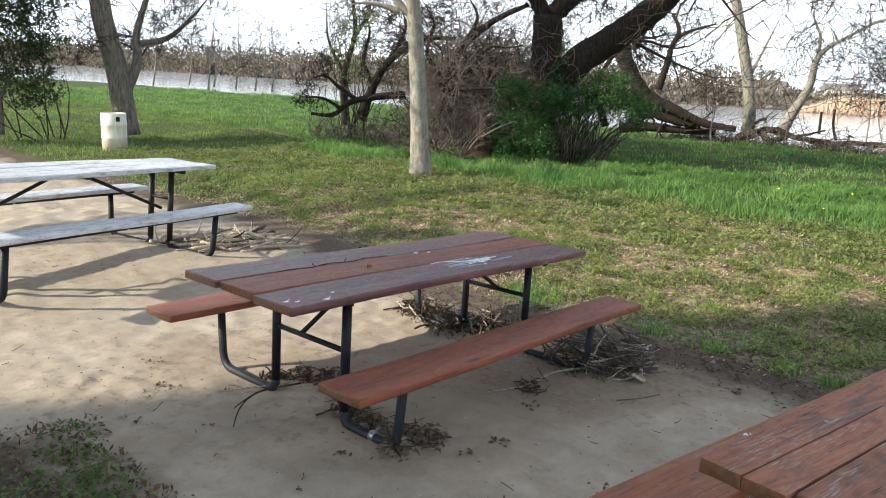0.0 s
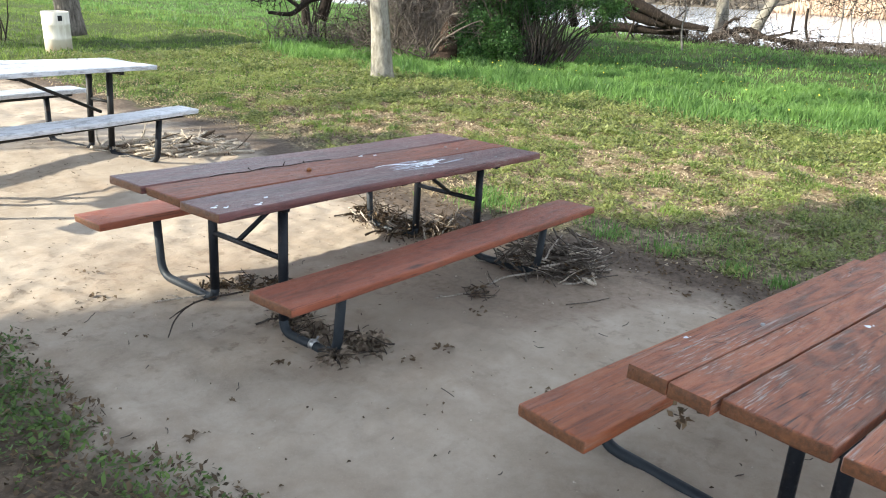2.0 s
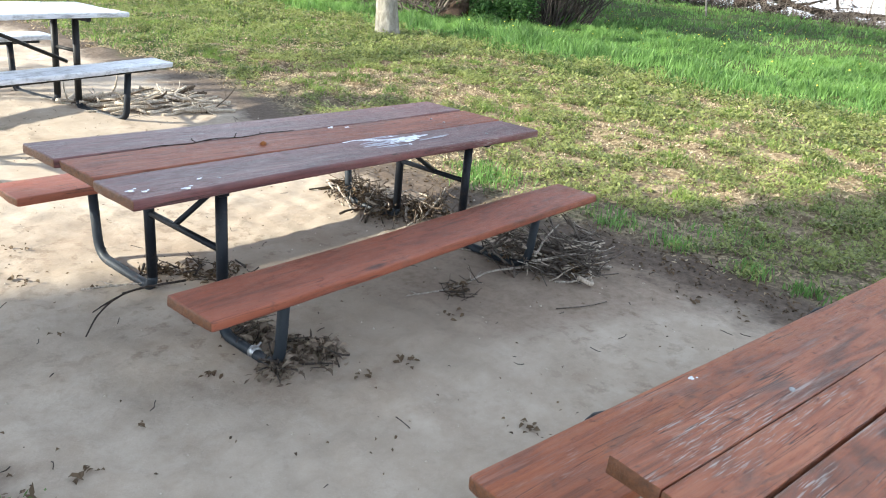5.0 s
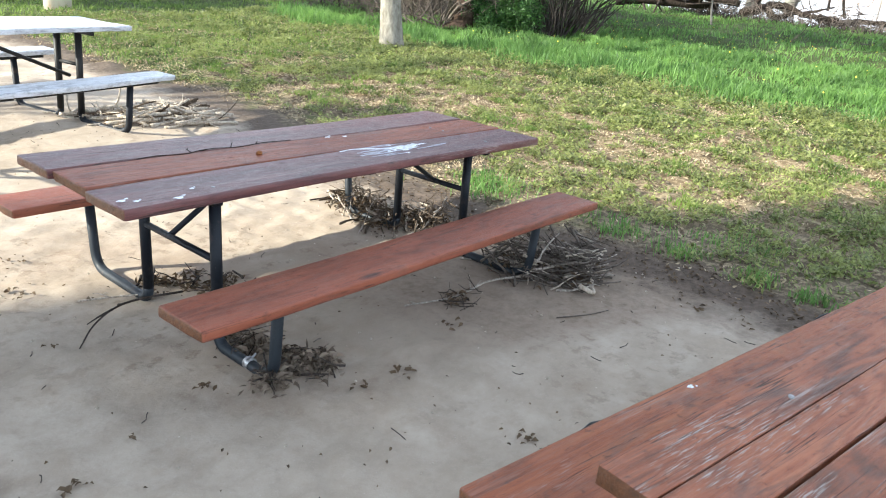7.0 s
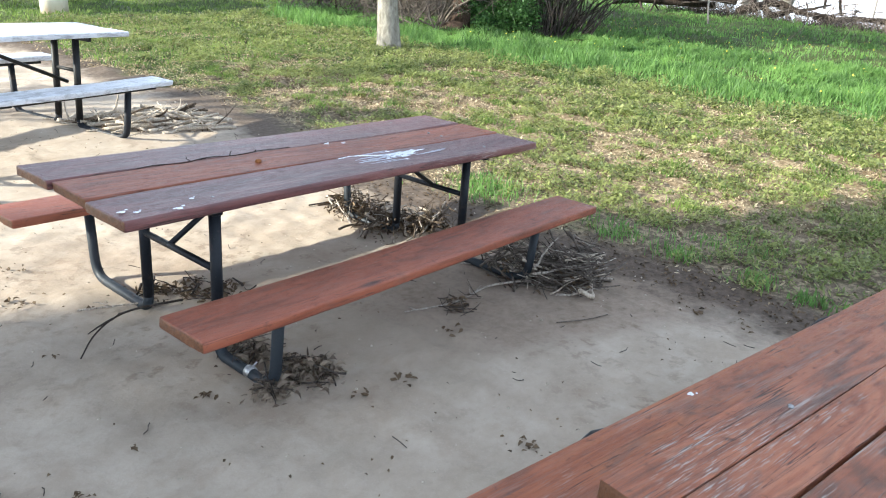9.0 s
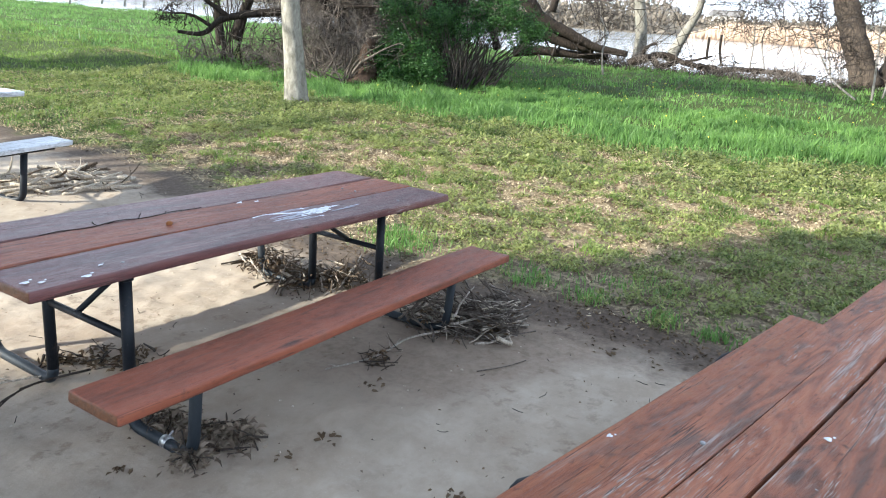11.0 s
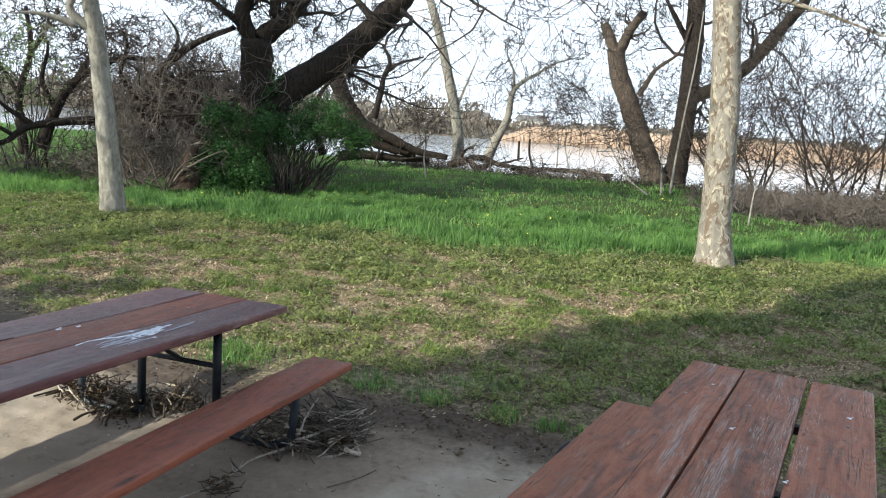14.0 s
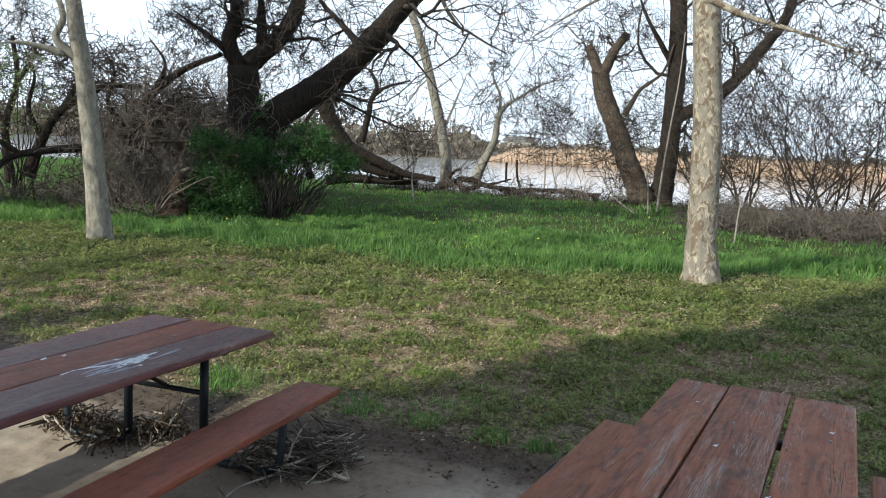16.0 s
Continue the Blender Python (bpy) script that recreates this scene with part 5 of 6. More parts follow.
def pad_gap(x, y):
    """How far a place lies outside the sandy strip (above zero: on the lawn)."""
    right = 0.5 + 0.45 * smooth(1.6, 4.0, y)
    left = -3.14 - 2.1 * smooth(0.9, 1.8, y)
    wob = 0.35 * noise.noise((x * 0.9, y * 0.9, 11.0)) + 0.18 * noise.noise((x * 3.1, y * 3.1, 12.0))
    return max(x - right, left - x) + wob


def scatter(n, x0, x1, y0, y1, keep, seed):
    g = np.random.RandomState(seed)
    out = []
    while len(out) < n:
        for x, y in zip(g.uniform(x0, x1, 4000), g.uniform(y0, y1, 4000)):
            k = keep(x, y)
            if k > 0 and g.rand() < k:
                out.append((x, y))
                if len(out) >= n:
                    break
    return np.array(out)


def tall_edge(y):
    return 6.5 + 0.25 * max(0, 2.5 - y) + 0.05 * max(0, 1 - y) ** 2 + 0.9 * noise.noise((y * 0.5, 2.0, 0.0)) + 0.5 * noise.noise((y * 1.7, 5.0, 0.0))


def lawn_keep(x, y):
    g = pad_gap(x, y)
    if g < 0 or x > tall_edge(y) + 0.6:
        return 0
    b = 0.26 + 0.9 * noise.noise((x * 0.55, y * 0.8, 21.0)) + 1.5 * noise.noise((x * 2.4, y * 2.4, 22.0)) + 1.3 * noise.noise((x * 6.0, y * 6.0, 27.0)) + 0.45 * smooth(4.0, 6.5, x)
    return min(1, max(0.0, b + 0.35 * smooth(3.4, 1.6, x + 0.6 * max(0.0, y)))) * min(1, max(0.0, g * 1.5 - 0.1))


def tuft_keep(x, y):
    g = pad_gap(x, y)
    if g < 0.25 or x > tall_edge(y):
        return 0
    return 1.0 if noise.noise((x * 1.9, y * 1.9, 31.0)) + 0.35 * noise.noise((x * 5, y * 5, 33.0)) > 0.30 else 0


def lush_keep(x, y):
    d = x - tall_edge(y)
    if d < 0 or 0.98 * x + 0.2 * y - 0.42 * min(18, max(0, y - 7)) > 26:
        return 0
    return min(1, 0.10 + 0.6 * d) * (0.65 + 0.5 * noise.noise((x * 0.7, y * 0.7, 41.0)))



def clumps(n, per, radius, x0, x1, y0, y1, keep, seed):
    """Places gathered in small clumps."""
    g = np.random.RandomState(seed + 50)
    c = scatter(n, x0, x1, y0, y1, keep, seed)
    return np.repeat(c, per, 0) + g.normal(0, radius, (n * per, 2))


def domes(n, per, radius, tall, x0, x1, y0, y1, keep, seed):
    """Leaf places heaped into small domes: x, y and the height over the ground."""
    g = np.random.RandomState(seed + 90)
    c = scatter(n, x0, x1, y0, y1, keep, seed)
    size = radius * g.uniform(0.5, 1.6, n)
    a, d = g.uniform(0, 2 * np.pi, (n, per)), np.sqrt(g.rand(n, per))
    up = (tall * size / radius)[:, None] * np.sqrt(np.maximum(0, 1.02 - d * d)) * g.uniform(0.45, 1.0, (n, per))
    return np.stack([(c[:, :1] + d * np.cos(a) * size[:, None]).ravel(), (c[:, 1:] + d * np.sin(a) * size[:, None]).ravel(), up.ravel()], 1)


def near(a):
    return np.array([q for q in a if pad_gap(q[0], q[1]) > -0.25])


def flat_leaves(name, spots, size, lift, mat, label, category, seed, slim=0.42, tilt=0.55):
    """Small leaves lying at all slants close to the ground, joined in one mesh."""
    g = np.random.RandomState(seed)
    n = len(spots)
    z = np.array([lie(float(q[0]), float(q[1])) for q in spots]) + (spots[:, 2] if spots.shape[1] > 2 else lift * g.rand(n) ** 1.5)
    c = np.stack([spots[:, 0], spots[:, 1], z], 1)
    a = g.uniform(0, 2 * np.pi, n)
    l = size * g.uniform(0.5, 1.5, n)
    u = np.stack([np.cos(a), np.sin(a), g.normal(0, tilt, n)], 1) * l[:, None]
    w = np.stack([-np.sin(a), np.cos(a), g.normal(0, tilt, n)], 1) * (l * slim * g.uniform(0.6, 1.3, n))[:, None]
    v = np.stack([c - u * 0.5, c + w * 0.5, c + u * 0.5, c - w * 0.5], 1)
    v[:, :, 2] = np.maximum(v[:, :, 2], (z - lift)[:, None] * 0 + c[:, 2:3] - 0.6 * l[:, None])
    me = bpy.data.meshes.new(name)
    me.vertices.add(n * 4)
    me.vertices.foreach_set("co", v.ravel())
    me.loops.add(n * 4)
    me.loops.foreach_set("vertex_index", np.arange(n * 4, dtype=np.int32))
    me.polygons.add(n)
    me.polygons.foreach_set("loop_start", (np.arange(n) * 4).astype(np.int32))
    me.polygons.foreach_set("loop_total", np.full(n, 4, np.int32))
    me.update(calc_edges=True)
    me.materials.append(mat)
    return tagged(new(name, me), label, category, kind="stuff")


flat_leaves("lawn_weeds", near(domes(9600, 17, 0.055, 0.062, 0.3, 4.4, -7, 12, lawn_keep, 1)), 0.028, 0, CLOVER, "low clover and weeds of the patchy lawn", "lawn", 1)
flat_leaves("lawn_weeds", near(domes(6800, 15, 0.085, 0.085, 4.0, 11.0, -7, 12, lawn_keep, 21)), 0.042, 0, CLOVER, "thicker clover and weeds further out on the lawn", "lawn", 21)
flat_leaves("dead_leaves", scatter(115000, 0.2, 11.0, -7, 12, lambda x, y: 0 if pad_gap(x, y) < -0.05 or x > tall_edge(y) + 0.3 else (0.12 + 0.88 * smooth(1.5, 2.6, x + max(0, y))) * max(0.10, 0.40 - 1.1 * noise.noise((x * 0.55, y * 0.8, 21.0)) + 0.6 * noise.noise((x * 3.1, y * 3.1, 23.0))), 2), 0.03, 0.022, TAN, "tan dead leaves and straw in the lawn", "leaf litter", 2, 0.36, 0.5)
flat_leaves("dead_litter", scatter(10000, 0.2, 8.0, -6, 10, lambda x, y: 1 if pad_gap(x, y) > -0.12 and x < tall_edge(y) else 0, 9), 0.03, 0.012, DEAD, "dark dead leaves in the lawn", "leaf litter", 9, 0.5, 0.35)
blades("fine_grass", scatter(56000, 0.3, 11.0, -7, 12, lambda x, y: lawn_keep(x, y) * (0.35 + 0.65 * smooth(2.0, 5.0, x)), 8), 0.032, 0.0035, TURF, "fine short lawn grass between the weeds", "grass", 8, 1.8)
blades("grass_tufts", near(clumps(900, 20, 0.035, 1.6, 7.2, -5, 9, tuft_keep, 3)), 0.055, 0.0045, TURF, "low green tufts in the lawn", "grass", 3, 1.1)
blades("edge_tufts", np.concatenate([np.random.RandomState(60 + i).normal(0, 1, (k, 2)) * (r, r) + (x, y) for i, (x, y, r, k) in enumerate([(0.86, 0.95, 0.15, 420), (1.05, 1.15, 0.12, 220), (0.78, -0.22, 0.08, 90), (0.76, -0.67, 0.08, 130), (0.74, -1.2, 0.07, 80), (0.66, -1.5, 0.06, 90), (0.95, -0.1, 0.12, 90), (1.3, -0.9, 0.16, 120), (0.6, -1.75, 0.06, 60), (1.1, -0.5, 0.14, 60)])]), 0.07, 0.004, LUSH, "bright green grass tufts at the edge of the sand", "grass", 10, 0.9)
TALL = scatter(74000, 6.0, 12.5, -9, 12, lush_keep, 4)
blades("tall_grass", TALL, np.array([max(0.05, 0.16 + 0.20 * noise.noise((x * 0.8, y * 0.8, 70.0)) + 0.17 * noise.noise((x * 2.6, y * 2.6, 71.0)) + 0.14 * noise.noise((x * 6.5, y * 6.5, 72.0))) * min(1.0, 0.4 + 0.7 * max(0, x - tall_edge(y))) * (0.55 + 0.55 * math.exp(-0.7 * (x - tall_edge(y) - 0.7) ** 2)) for x, y in TALL]), 0.0075, LUSH, "lush tall green grass under the trees", "grass", 4, 0.9)
FAR = scatter(80000, 9, 32, -14, 46, lambda x, y: lush_keep(x, y), 5)
blades("far_grass", FAR, np.array([max(0.03, 0.09 + 0.14 * noise.noise((x * 0.6, y * 0.6, 75.0)) + 0.16 * noise.noise((x * 2.2, y * 2.2, 76.0))) for x, y in FAR]), 0.012, LUSH, "lush green grass reaching to the river bank", "grass", 5, 1.0)
blades("meadow_grass", scatter(42000, -3, 12, 7, 32, lambda x, y: 0.8 if (x < tall_edge(y) or y > 13) and pad_gap(x, y) > 0.1 and (x > 0.6 or y > 9.5) else 0, 6), 0.07, 0.008, TURF, "mown green grass round the drum", "grass", 6, 1.2)
def verge(x, y):
    """Thins out with the distance from the edge of the sand."""
    return smooth(5.5, 1.8, math.hypot(x + 3.4, (y + 0.5) * 0.8) + 1.2 * noise.noise((x * 0.7, y * 0.7, 13.0)))


flat_leaves("weeds", near(clumps(4600, 11, 0.035, -9.0, -2.9, -6.0, 5.0, lambda x, y: (0.5 + noise.noise((x * 2, y * 2, 9.0))) * verge(x, y) if pad_gap(x, y) > 0.02 else 0, 7)), 0.025, 0.035, WEED, "dark low weeds at the edge of the sand", "weeds", 7)
flat_leaves("weed_litter", scatter(36000, -9.0, -2.85, -6.0, 5.0, lambda x, y: verge(x, y) if pad_gap(x, y) > -0.05 else 0, 11), 0.027, 0.026, DEAD, "dead leaves among the weeds", "leaf litter", 11, 0.42, 0.6)


flat_leaves("straw_patch", np.random.RandomState(71).normal(0, 1, (700, 2)) * (0.45, 0.22) + (7.71, 14.70), 0.09, 0.05, DRY, "patch of flattened dry straw in the meadow", "straw", 71, 0.12, 0.3)
FLOWER = Shader("yellow_petals", 0.6)
FLOWER.colour((0.70, 0.58, 0.05))
flat_leaves("flowers", np.column_stack([scatter(420, 8.0, 18.0, -6, 8, lush_keep, 73), np.random.RandomState(73).uniform(0.12, 0.24, 420)]), 0.03, 0, FLOWER.m, "tiny yellow flowers in the tall grass", "flowers", 73, 0.8, 0.4)


# ---- the far shore ----
def far_wood():
    rnd = random.Random(5)
    k = Mesh()
    for i in range(1500):
        y = rnd.uniform(-260, 420)
        n = rnd.uniform(156, 220)
        x = (n - 0.2 * y) / 0.98
        h, r = (rnd.uniform(3, 9.5) if y > 60 else rnd.uniform(1.2, 3.6)) * (0.7 + 0.5 * noise.noise((y * 0.03, 3.0, 0.0)) + 0.3 * rnd.random()), rnd.uniform(1.6, 4.0)
        for j in range(46):
            c = Vector((x + rnd.gauss(0, r * 0.5), y + rnd.gauss(0, r * 0.5), rnd.uniform(0.2, h)))
            a = Vector((rnd.gauss(0, 1), rnd.gauss(0, 1), rnd.gauss(0, 1.2))).normalized() * rnd.uniform(0.5, 1.4)
            b = a.cross(Vector((rnd.gauss(0, 1), rnd.gauss(0, 1), rnd.gauss(0, 1)))).normalized() * rnd.uniform(0.12, 0.4)
            k.leaf(c, a, b)
    for i in range(1100):
        y = rnd.uniform(45, 380)
        x = (rnd.uniform(146, 157) - 0.2 * y) / 0.98
        h, r = rnd.uniform(1.5, 7.5) * (0.75 + 0.6 * noise.noise((y * 0.05, 9.0, 0.0))), rnd.uniform(1.2, 2.8)
        for j in range(42):
            c = Vector((x + rnd.gauss(0, r * 0.5), y + rnd.gauss(0, r * 0.5), -1.6 + (h + 1.6) * rnd.random() ** 1.3))
            a = Vector((rnd.gauss(0, 0.7), rnd.gauss(0, 0.7), rnd.gauss(0.4, 1.2))).normalized() * rnd.uniform(0.5, 1.5)
            k.leaf(c, a, a.cross(Vector((rnd.gauss(0, 1), rnd.gauss(0, 1), rnd.gauss(0, 1)))).normalized() * rnd.uniform(0.08, 0.3))
    tagged(k.done("far_woods", FAR_TREES, None, False), "bare hazy woods on the far shore", "woods", kind="stuff")
    k = Mesh()
    for i in range(36):
        y = rnd.uniform(-420, 420)
        x = (rnd.uniform(175, 240) - 0.2 * y) / 0.98
        h = rnd.uniform(7, 14)
        for j in range(140):
            t = rnd.random()
            c = Vector((x + rnd.gauss(0, 1.3 * (1.1 - t)), y + rnd.gauss(0, 1.3 * (1.1 - t)), 0.5 + t * h))
            a = Vector((rnd.gauss(0, 1), rnd.gauss(0, 1), rnd.gauss(0, 0.6))).normalized() * rnd.uniform(0.4, 0.9)
            b = a.cross(Vector((rnd.gauss(0, 1), rnd.gauss(0, 1), rnd.gauss(0, 1)))).normalized() * 0.22
            k.leaf(c, a, b)
    tagged(k.done("far_evergreens", FAR_GREEN, None, False), "dark evergreens on the far shore", "woods", kind="stuff")
    k = Mesh()
    for i in range(30000):
        y = rnd.uniform(-150, 40)
        n = 142 + 12 * rnd.random() ** 1.5
        x = (n - 0.2 * y) / 0.98
        h = (3.3 + 0.5 * noise.noise((y * 0.09, 2.0, 0.0)) + 0.5 * noise.noise((y * 0.5, n * 0.3, 1.0))) * rnd.uniform(0.7, 1.1) * (0.25 + 0.75 * smooth(40, 31, y))
        k.leaf(Vector((x, y, -1.8)), Vector((rnd.gauss(0, 0.4), rnd.gauss(0, 0.5), h)), Vector((rnd.uniform(-0.05, 0.05), 0.13, 0)))
    tagged(k.done("reeds", REED, None, False), "tall tan reed bed on the far shore", "reeds", kind="stuff")


far_wood()


def house(x, y, w, d, h, turn):
    t = empty("house", pose(x, y, 0.2, 0, 0, turn), "pale low house far across the river", "house", "houses on the far shore")
    part("wall", slab(w, d, h, 0.02, 1), RENDERED, t, m=pose(0, 0, h / 2))
    k = Mesh()
    k.v = [(-w / 2 - 0.5, -d / 2 - 0.5, h), (w / 2 + 0.5, -d / 2 - 0.5, h), (w / 2 + 0.5, d / 2 + 0.5, h), (-w / 2 - 0.5, d / 2 + 0.5, h), (-w / 2, 0, h + 1.6), (w / 2, 0, h + 1.6)]
    k.f = [(0, 1, 5, 4), (2, 3, 4, 5), (1, 2, 5), (3, 0, 4), (3, 2, 1, 0)]
    k.done("roof", ROOFING, t, False)
    for i in range(3):
        part("window", slab(1.6, 0.12, 1.2, 0.02, 1), PANE, t, m=pose(-w / 2 + (i + 0.6) * w / 3.2, -d / 2 - 0.02, h * 0.55))
    return t


for x, y, w, tn in ((128, 152, 9, 98), (124, 170, 11, 102), (150, 118, 8, 95), (190, 70, 12, 97), (196, 52, 8, 92)):
    house(x + 20, y, w, 7, 2.6, tn)

# ---- unseen leafy trees, added behind the camera to shade sand and lawn ----
def shade_tree(base, lobes, label, seed, high=3.6, leaf=0.17):
    rnd = random.Random(seed)
    t = empty("tree", pose(base[0], base[1], lie(*base) - 0.05), label, "tree", "leafy trees by the sand")
    k = Mesh()
    top = Vector((0, 0, high))
    rough_tube(k, limb_path([(0, 0, 0), (0.1, -0.05, high / 2), top], 5), taper(11, 0.34, 0.22, 0.1), 12, rnd)
    k.done("trunk", BROWN_BARK, t)
    lf = Mesh()
    for run, side, r, z, *thin in lobes:
        sx, sy = 0.835 * run + 0.55 * side, -0.55 * run + 0.835 * side
        c = Vector((sx, sy, 0)) + TO_SUN * (z / TO_SUN.z) - Vector((base[0], base[1], lie(*base)))
        lk = Mesh()
        p = wander(top, (c - top), (c - top).length, 6, 0.05, rnd)
        rough_tube(lk, p, taper(7, 0.06, 0.018), 7, rnd)
        lk.done("limb", BROWN_BARK, t)
        for i in range(int((1400 * r * r + 200) * (thin[0] if thin else 1) * (0.17 / leaf) ** 2)):
            d = Vector((rnd.gauss(0, 1), rnd.gauss(0, 1), rnd.gauss(0, 1))).normalized() * (rnd.random() ** 0.4)
            q = c + d * r * (1 + 0.3 * noise.noise(d * 2 + c))
            a = Vector((rnd.gauss(0, 1), rnd.gauss(0, 1), rnd.gauss(0, 1))).normalized() * leaf
            lf.leaf(q, a, a.cross(Vector((rnd.gauss(0, 1), rnd.gauss(0, 1), rnd.gauss(0, 1)))).normalized() * leaf * 0.35)
    lf.done("crown", SHRUB, t, False)
    return t


# lobes: how far along and across the sunlight their shade falls, radius, height, fullness
def shade_edge(run):
    """Where, across the sunlight, the shade ends."""
    if run < 1.6:
        return -0.62 + 0.75 * smooth(-1.9, -0.3, run) + 0.72 * smooth(-0.1, 1.3, run) - 0.30 * smooth(1.2, 1.7, run)
    return 0.55 + 0.16 * math.sin(run * 1.35 - 3.2) + 0.35 * smooth(6.5, 10.0, run)


def canopy(run0, run1, step, r, z, full, keep, seed):
    """Crown lobes side by side, from the edge of the shade inwards."""
    rnd = random.Random(seed)
    out = []
    run = run0
    while run < run1:
        side = shade_edge(run) - r * 0.92
        while side > -4.6:
            if keep(run, side):
                out.append((run + rnd.uniform(-0.1, 0.1), side, r * rnd.uniform(0.92, 1.08), z + rnd.uniform(-0.5, 0.5), full))
            side -= r * rnd.uniform(1.15, 1.45)
        run += step
    return out


def over_lawn(run, side):
    return run > 1.05 + 0.45 * max(0.0, -side)


shade_tree((-19.0, 9.6), canopy(-7.0, 3.2, 0.72, 0.55, 9.4, 0.34, lambda a, b: not over_lawn(a, b), 1),
           "unseen tall thin-crowned tree added to shade the sand", 201, 6.5, 0.10)
shade_tree((-8.6, 2.6), canopy(1.0, 13.5, 0.85, 0.62, 7.0, 1.3, over_lawn, 2), "unseen high-crowned leafy tree added to shade the lawn", 204)
shade_tree((-9.5, 9.5), [(-0.9, 3.85, 0.24, 5.2), (-0.3, 3.95, 0.24, 5.4), (-7.5, 1.6, 0.8, 5.0), (-8.5, 3.0, 0.9, 5.0), (8.6, 12.3, 0.8, 8.6), (5.4, 12.7, 0.8, 8.2), (7.4, 11.5, 0.5, 8.4), (10.6, 13.2, 0.9, 9.2), (13.2, 12.6, 0.9, 9.8), (15.4, 11.4, 0.9, 10.2), (14.0, 14.3, 1.0, 9.8)], "unseen small leafy tree added to shade patches of grass", 203)

# ---- the drum ----
def drum(x, y):
    t = empty("rubbish_drum", pose(x, y, lie(x, y), 0, 0, 20), "dirty cream plastic drum used as a rubbish bin", "rubbish bin")
    k = Mesh()
    prof = [(0.265, 0.0), (0.285, 0.02), (0.285, 0.28), (0.295, 0.30), (0.285, 0.32), (0.287, 0.58), (0.297, 0.60), (0.287, 0.62), (0.285, 0.86), (0.27, 0.87), (0.268, 0.84), (0.262, 0.05)]
    n = 28
    for r, z in prof:
        k.v += [(r * math.cos(6.28318 * i / n), r * math.sin(6.28318 * i / n), z) for i in range(n)]
    for j in range(len(prof) - 1):
        k.f += [(j * n + i, j * n + (i + 1) % n, (j + 1) * n + (i + 1) % n, (j + 1) * n + i) for i in range(n)]
    k.f.append(tuple((len(prof) - 1) * n + i for i in range(n)))
    k.done("body", DRUM, t)
    part("latch", slab(0.09, 0.02, 0.11, 0.012, 2), BLACK, t, "black latch patch near the rim", m=pose(-0.13, -0.262, 0.74, 0, 0, -26))
    return t


drum(2.62, 12.75).scale = (0.86, 0.86, 0.88)


# ---- flood debris ----
def onpad(x, y, up=0.0):
    return Vector((x, y, lie(x, y) + up))


def curled(k, c, along, across, rnd):
    """A dead leaf with a bent rib, uneven rims turned up, and a pointed tip."""
    up = along.cross(across).normalized() * along.length
    if up.z < 0:
        up = -up
    n, arch = len(k.v), rnd.uniform(-0.15, 0.25)
    rib = [c + along * t + up * arch * 4 * t * (1 - t) for t in (0.0, 0.32, 0.68, 1.0)]
    k.v += rib
    for p, w in ((rib[1], rnd.uniform(0.7, 1.2)), (rib[2], rnd.uniform(0.45, 1.0))):
        for s in (-1, 1):
            k.v.append(p + across * s * w + along * rnd.uniform(-0.12, 0.12) + up * rnd.uniform(0.0, 0.35))
    a, b, d, e, l1, r1, l2, r2 = range(n, n + 8)
    k.f += [(a, b, l1), (a, r1, b), (b, d, l2, l1), (b, r1, r2, d), (d, e, l2), (d, r2, e)]


def flake(k, c, size, rnd):
    a = rnd.uniform(0, 6.283)
    d = Vector((math.cos(a), math.sin(a), rnd.uniform(-0.05, 0.25))) * size
    curled(k, c, d, Vector((-math.sin(a), math.cos(a), rnd.uniform(-0.2, 0.3))) * size * rnd.uniform(0.18, 0.36), rnd)


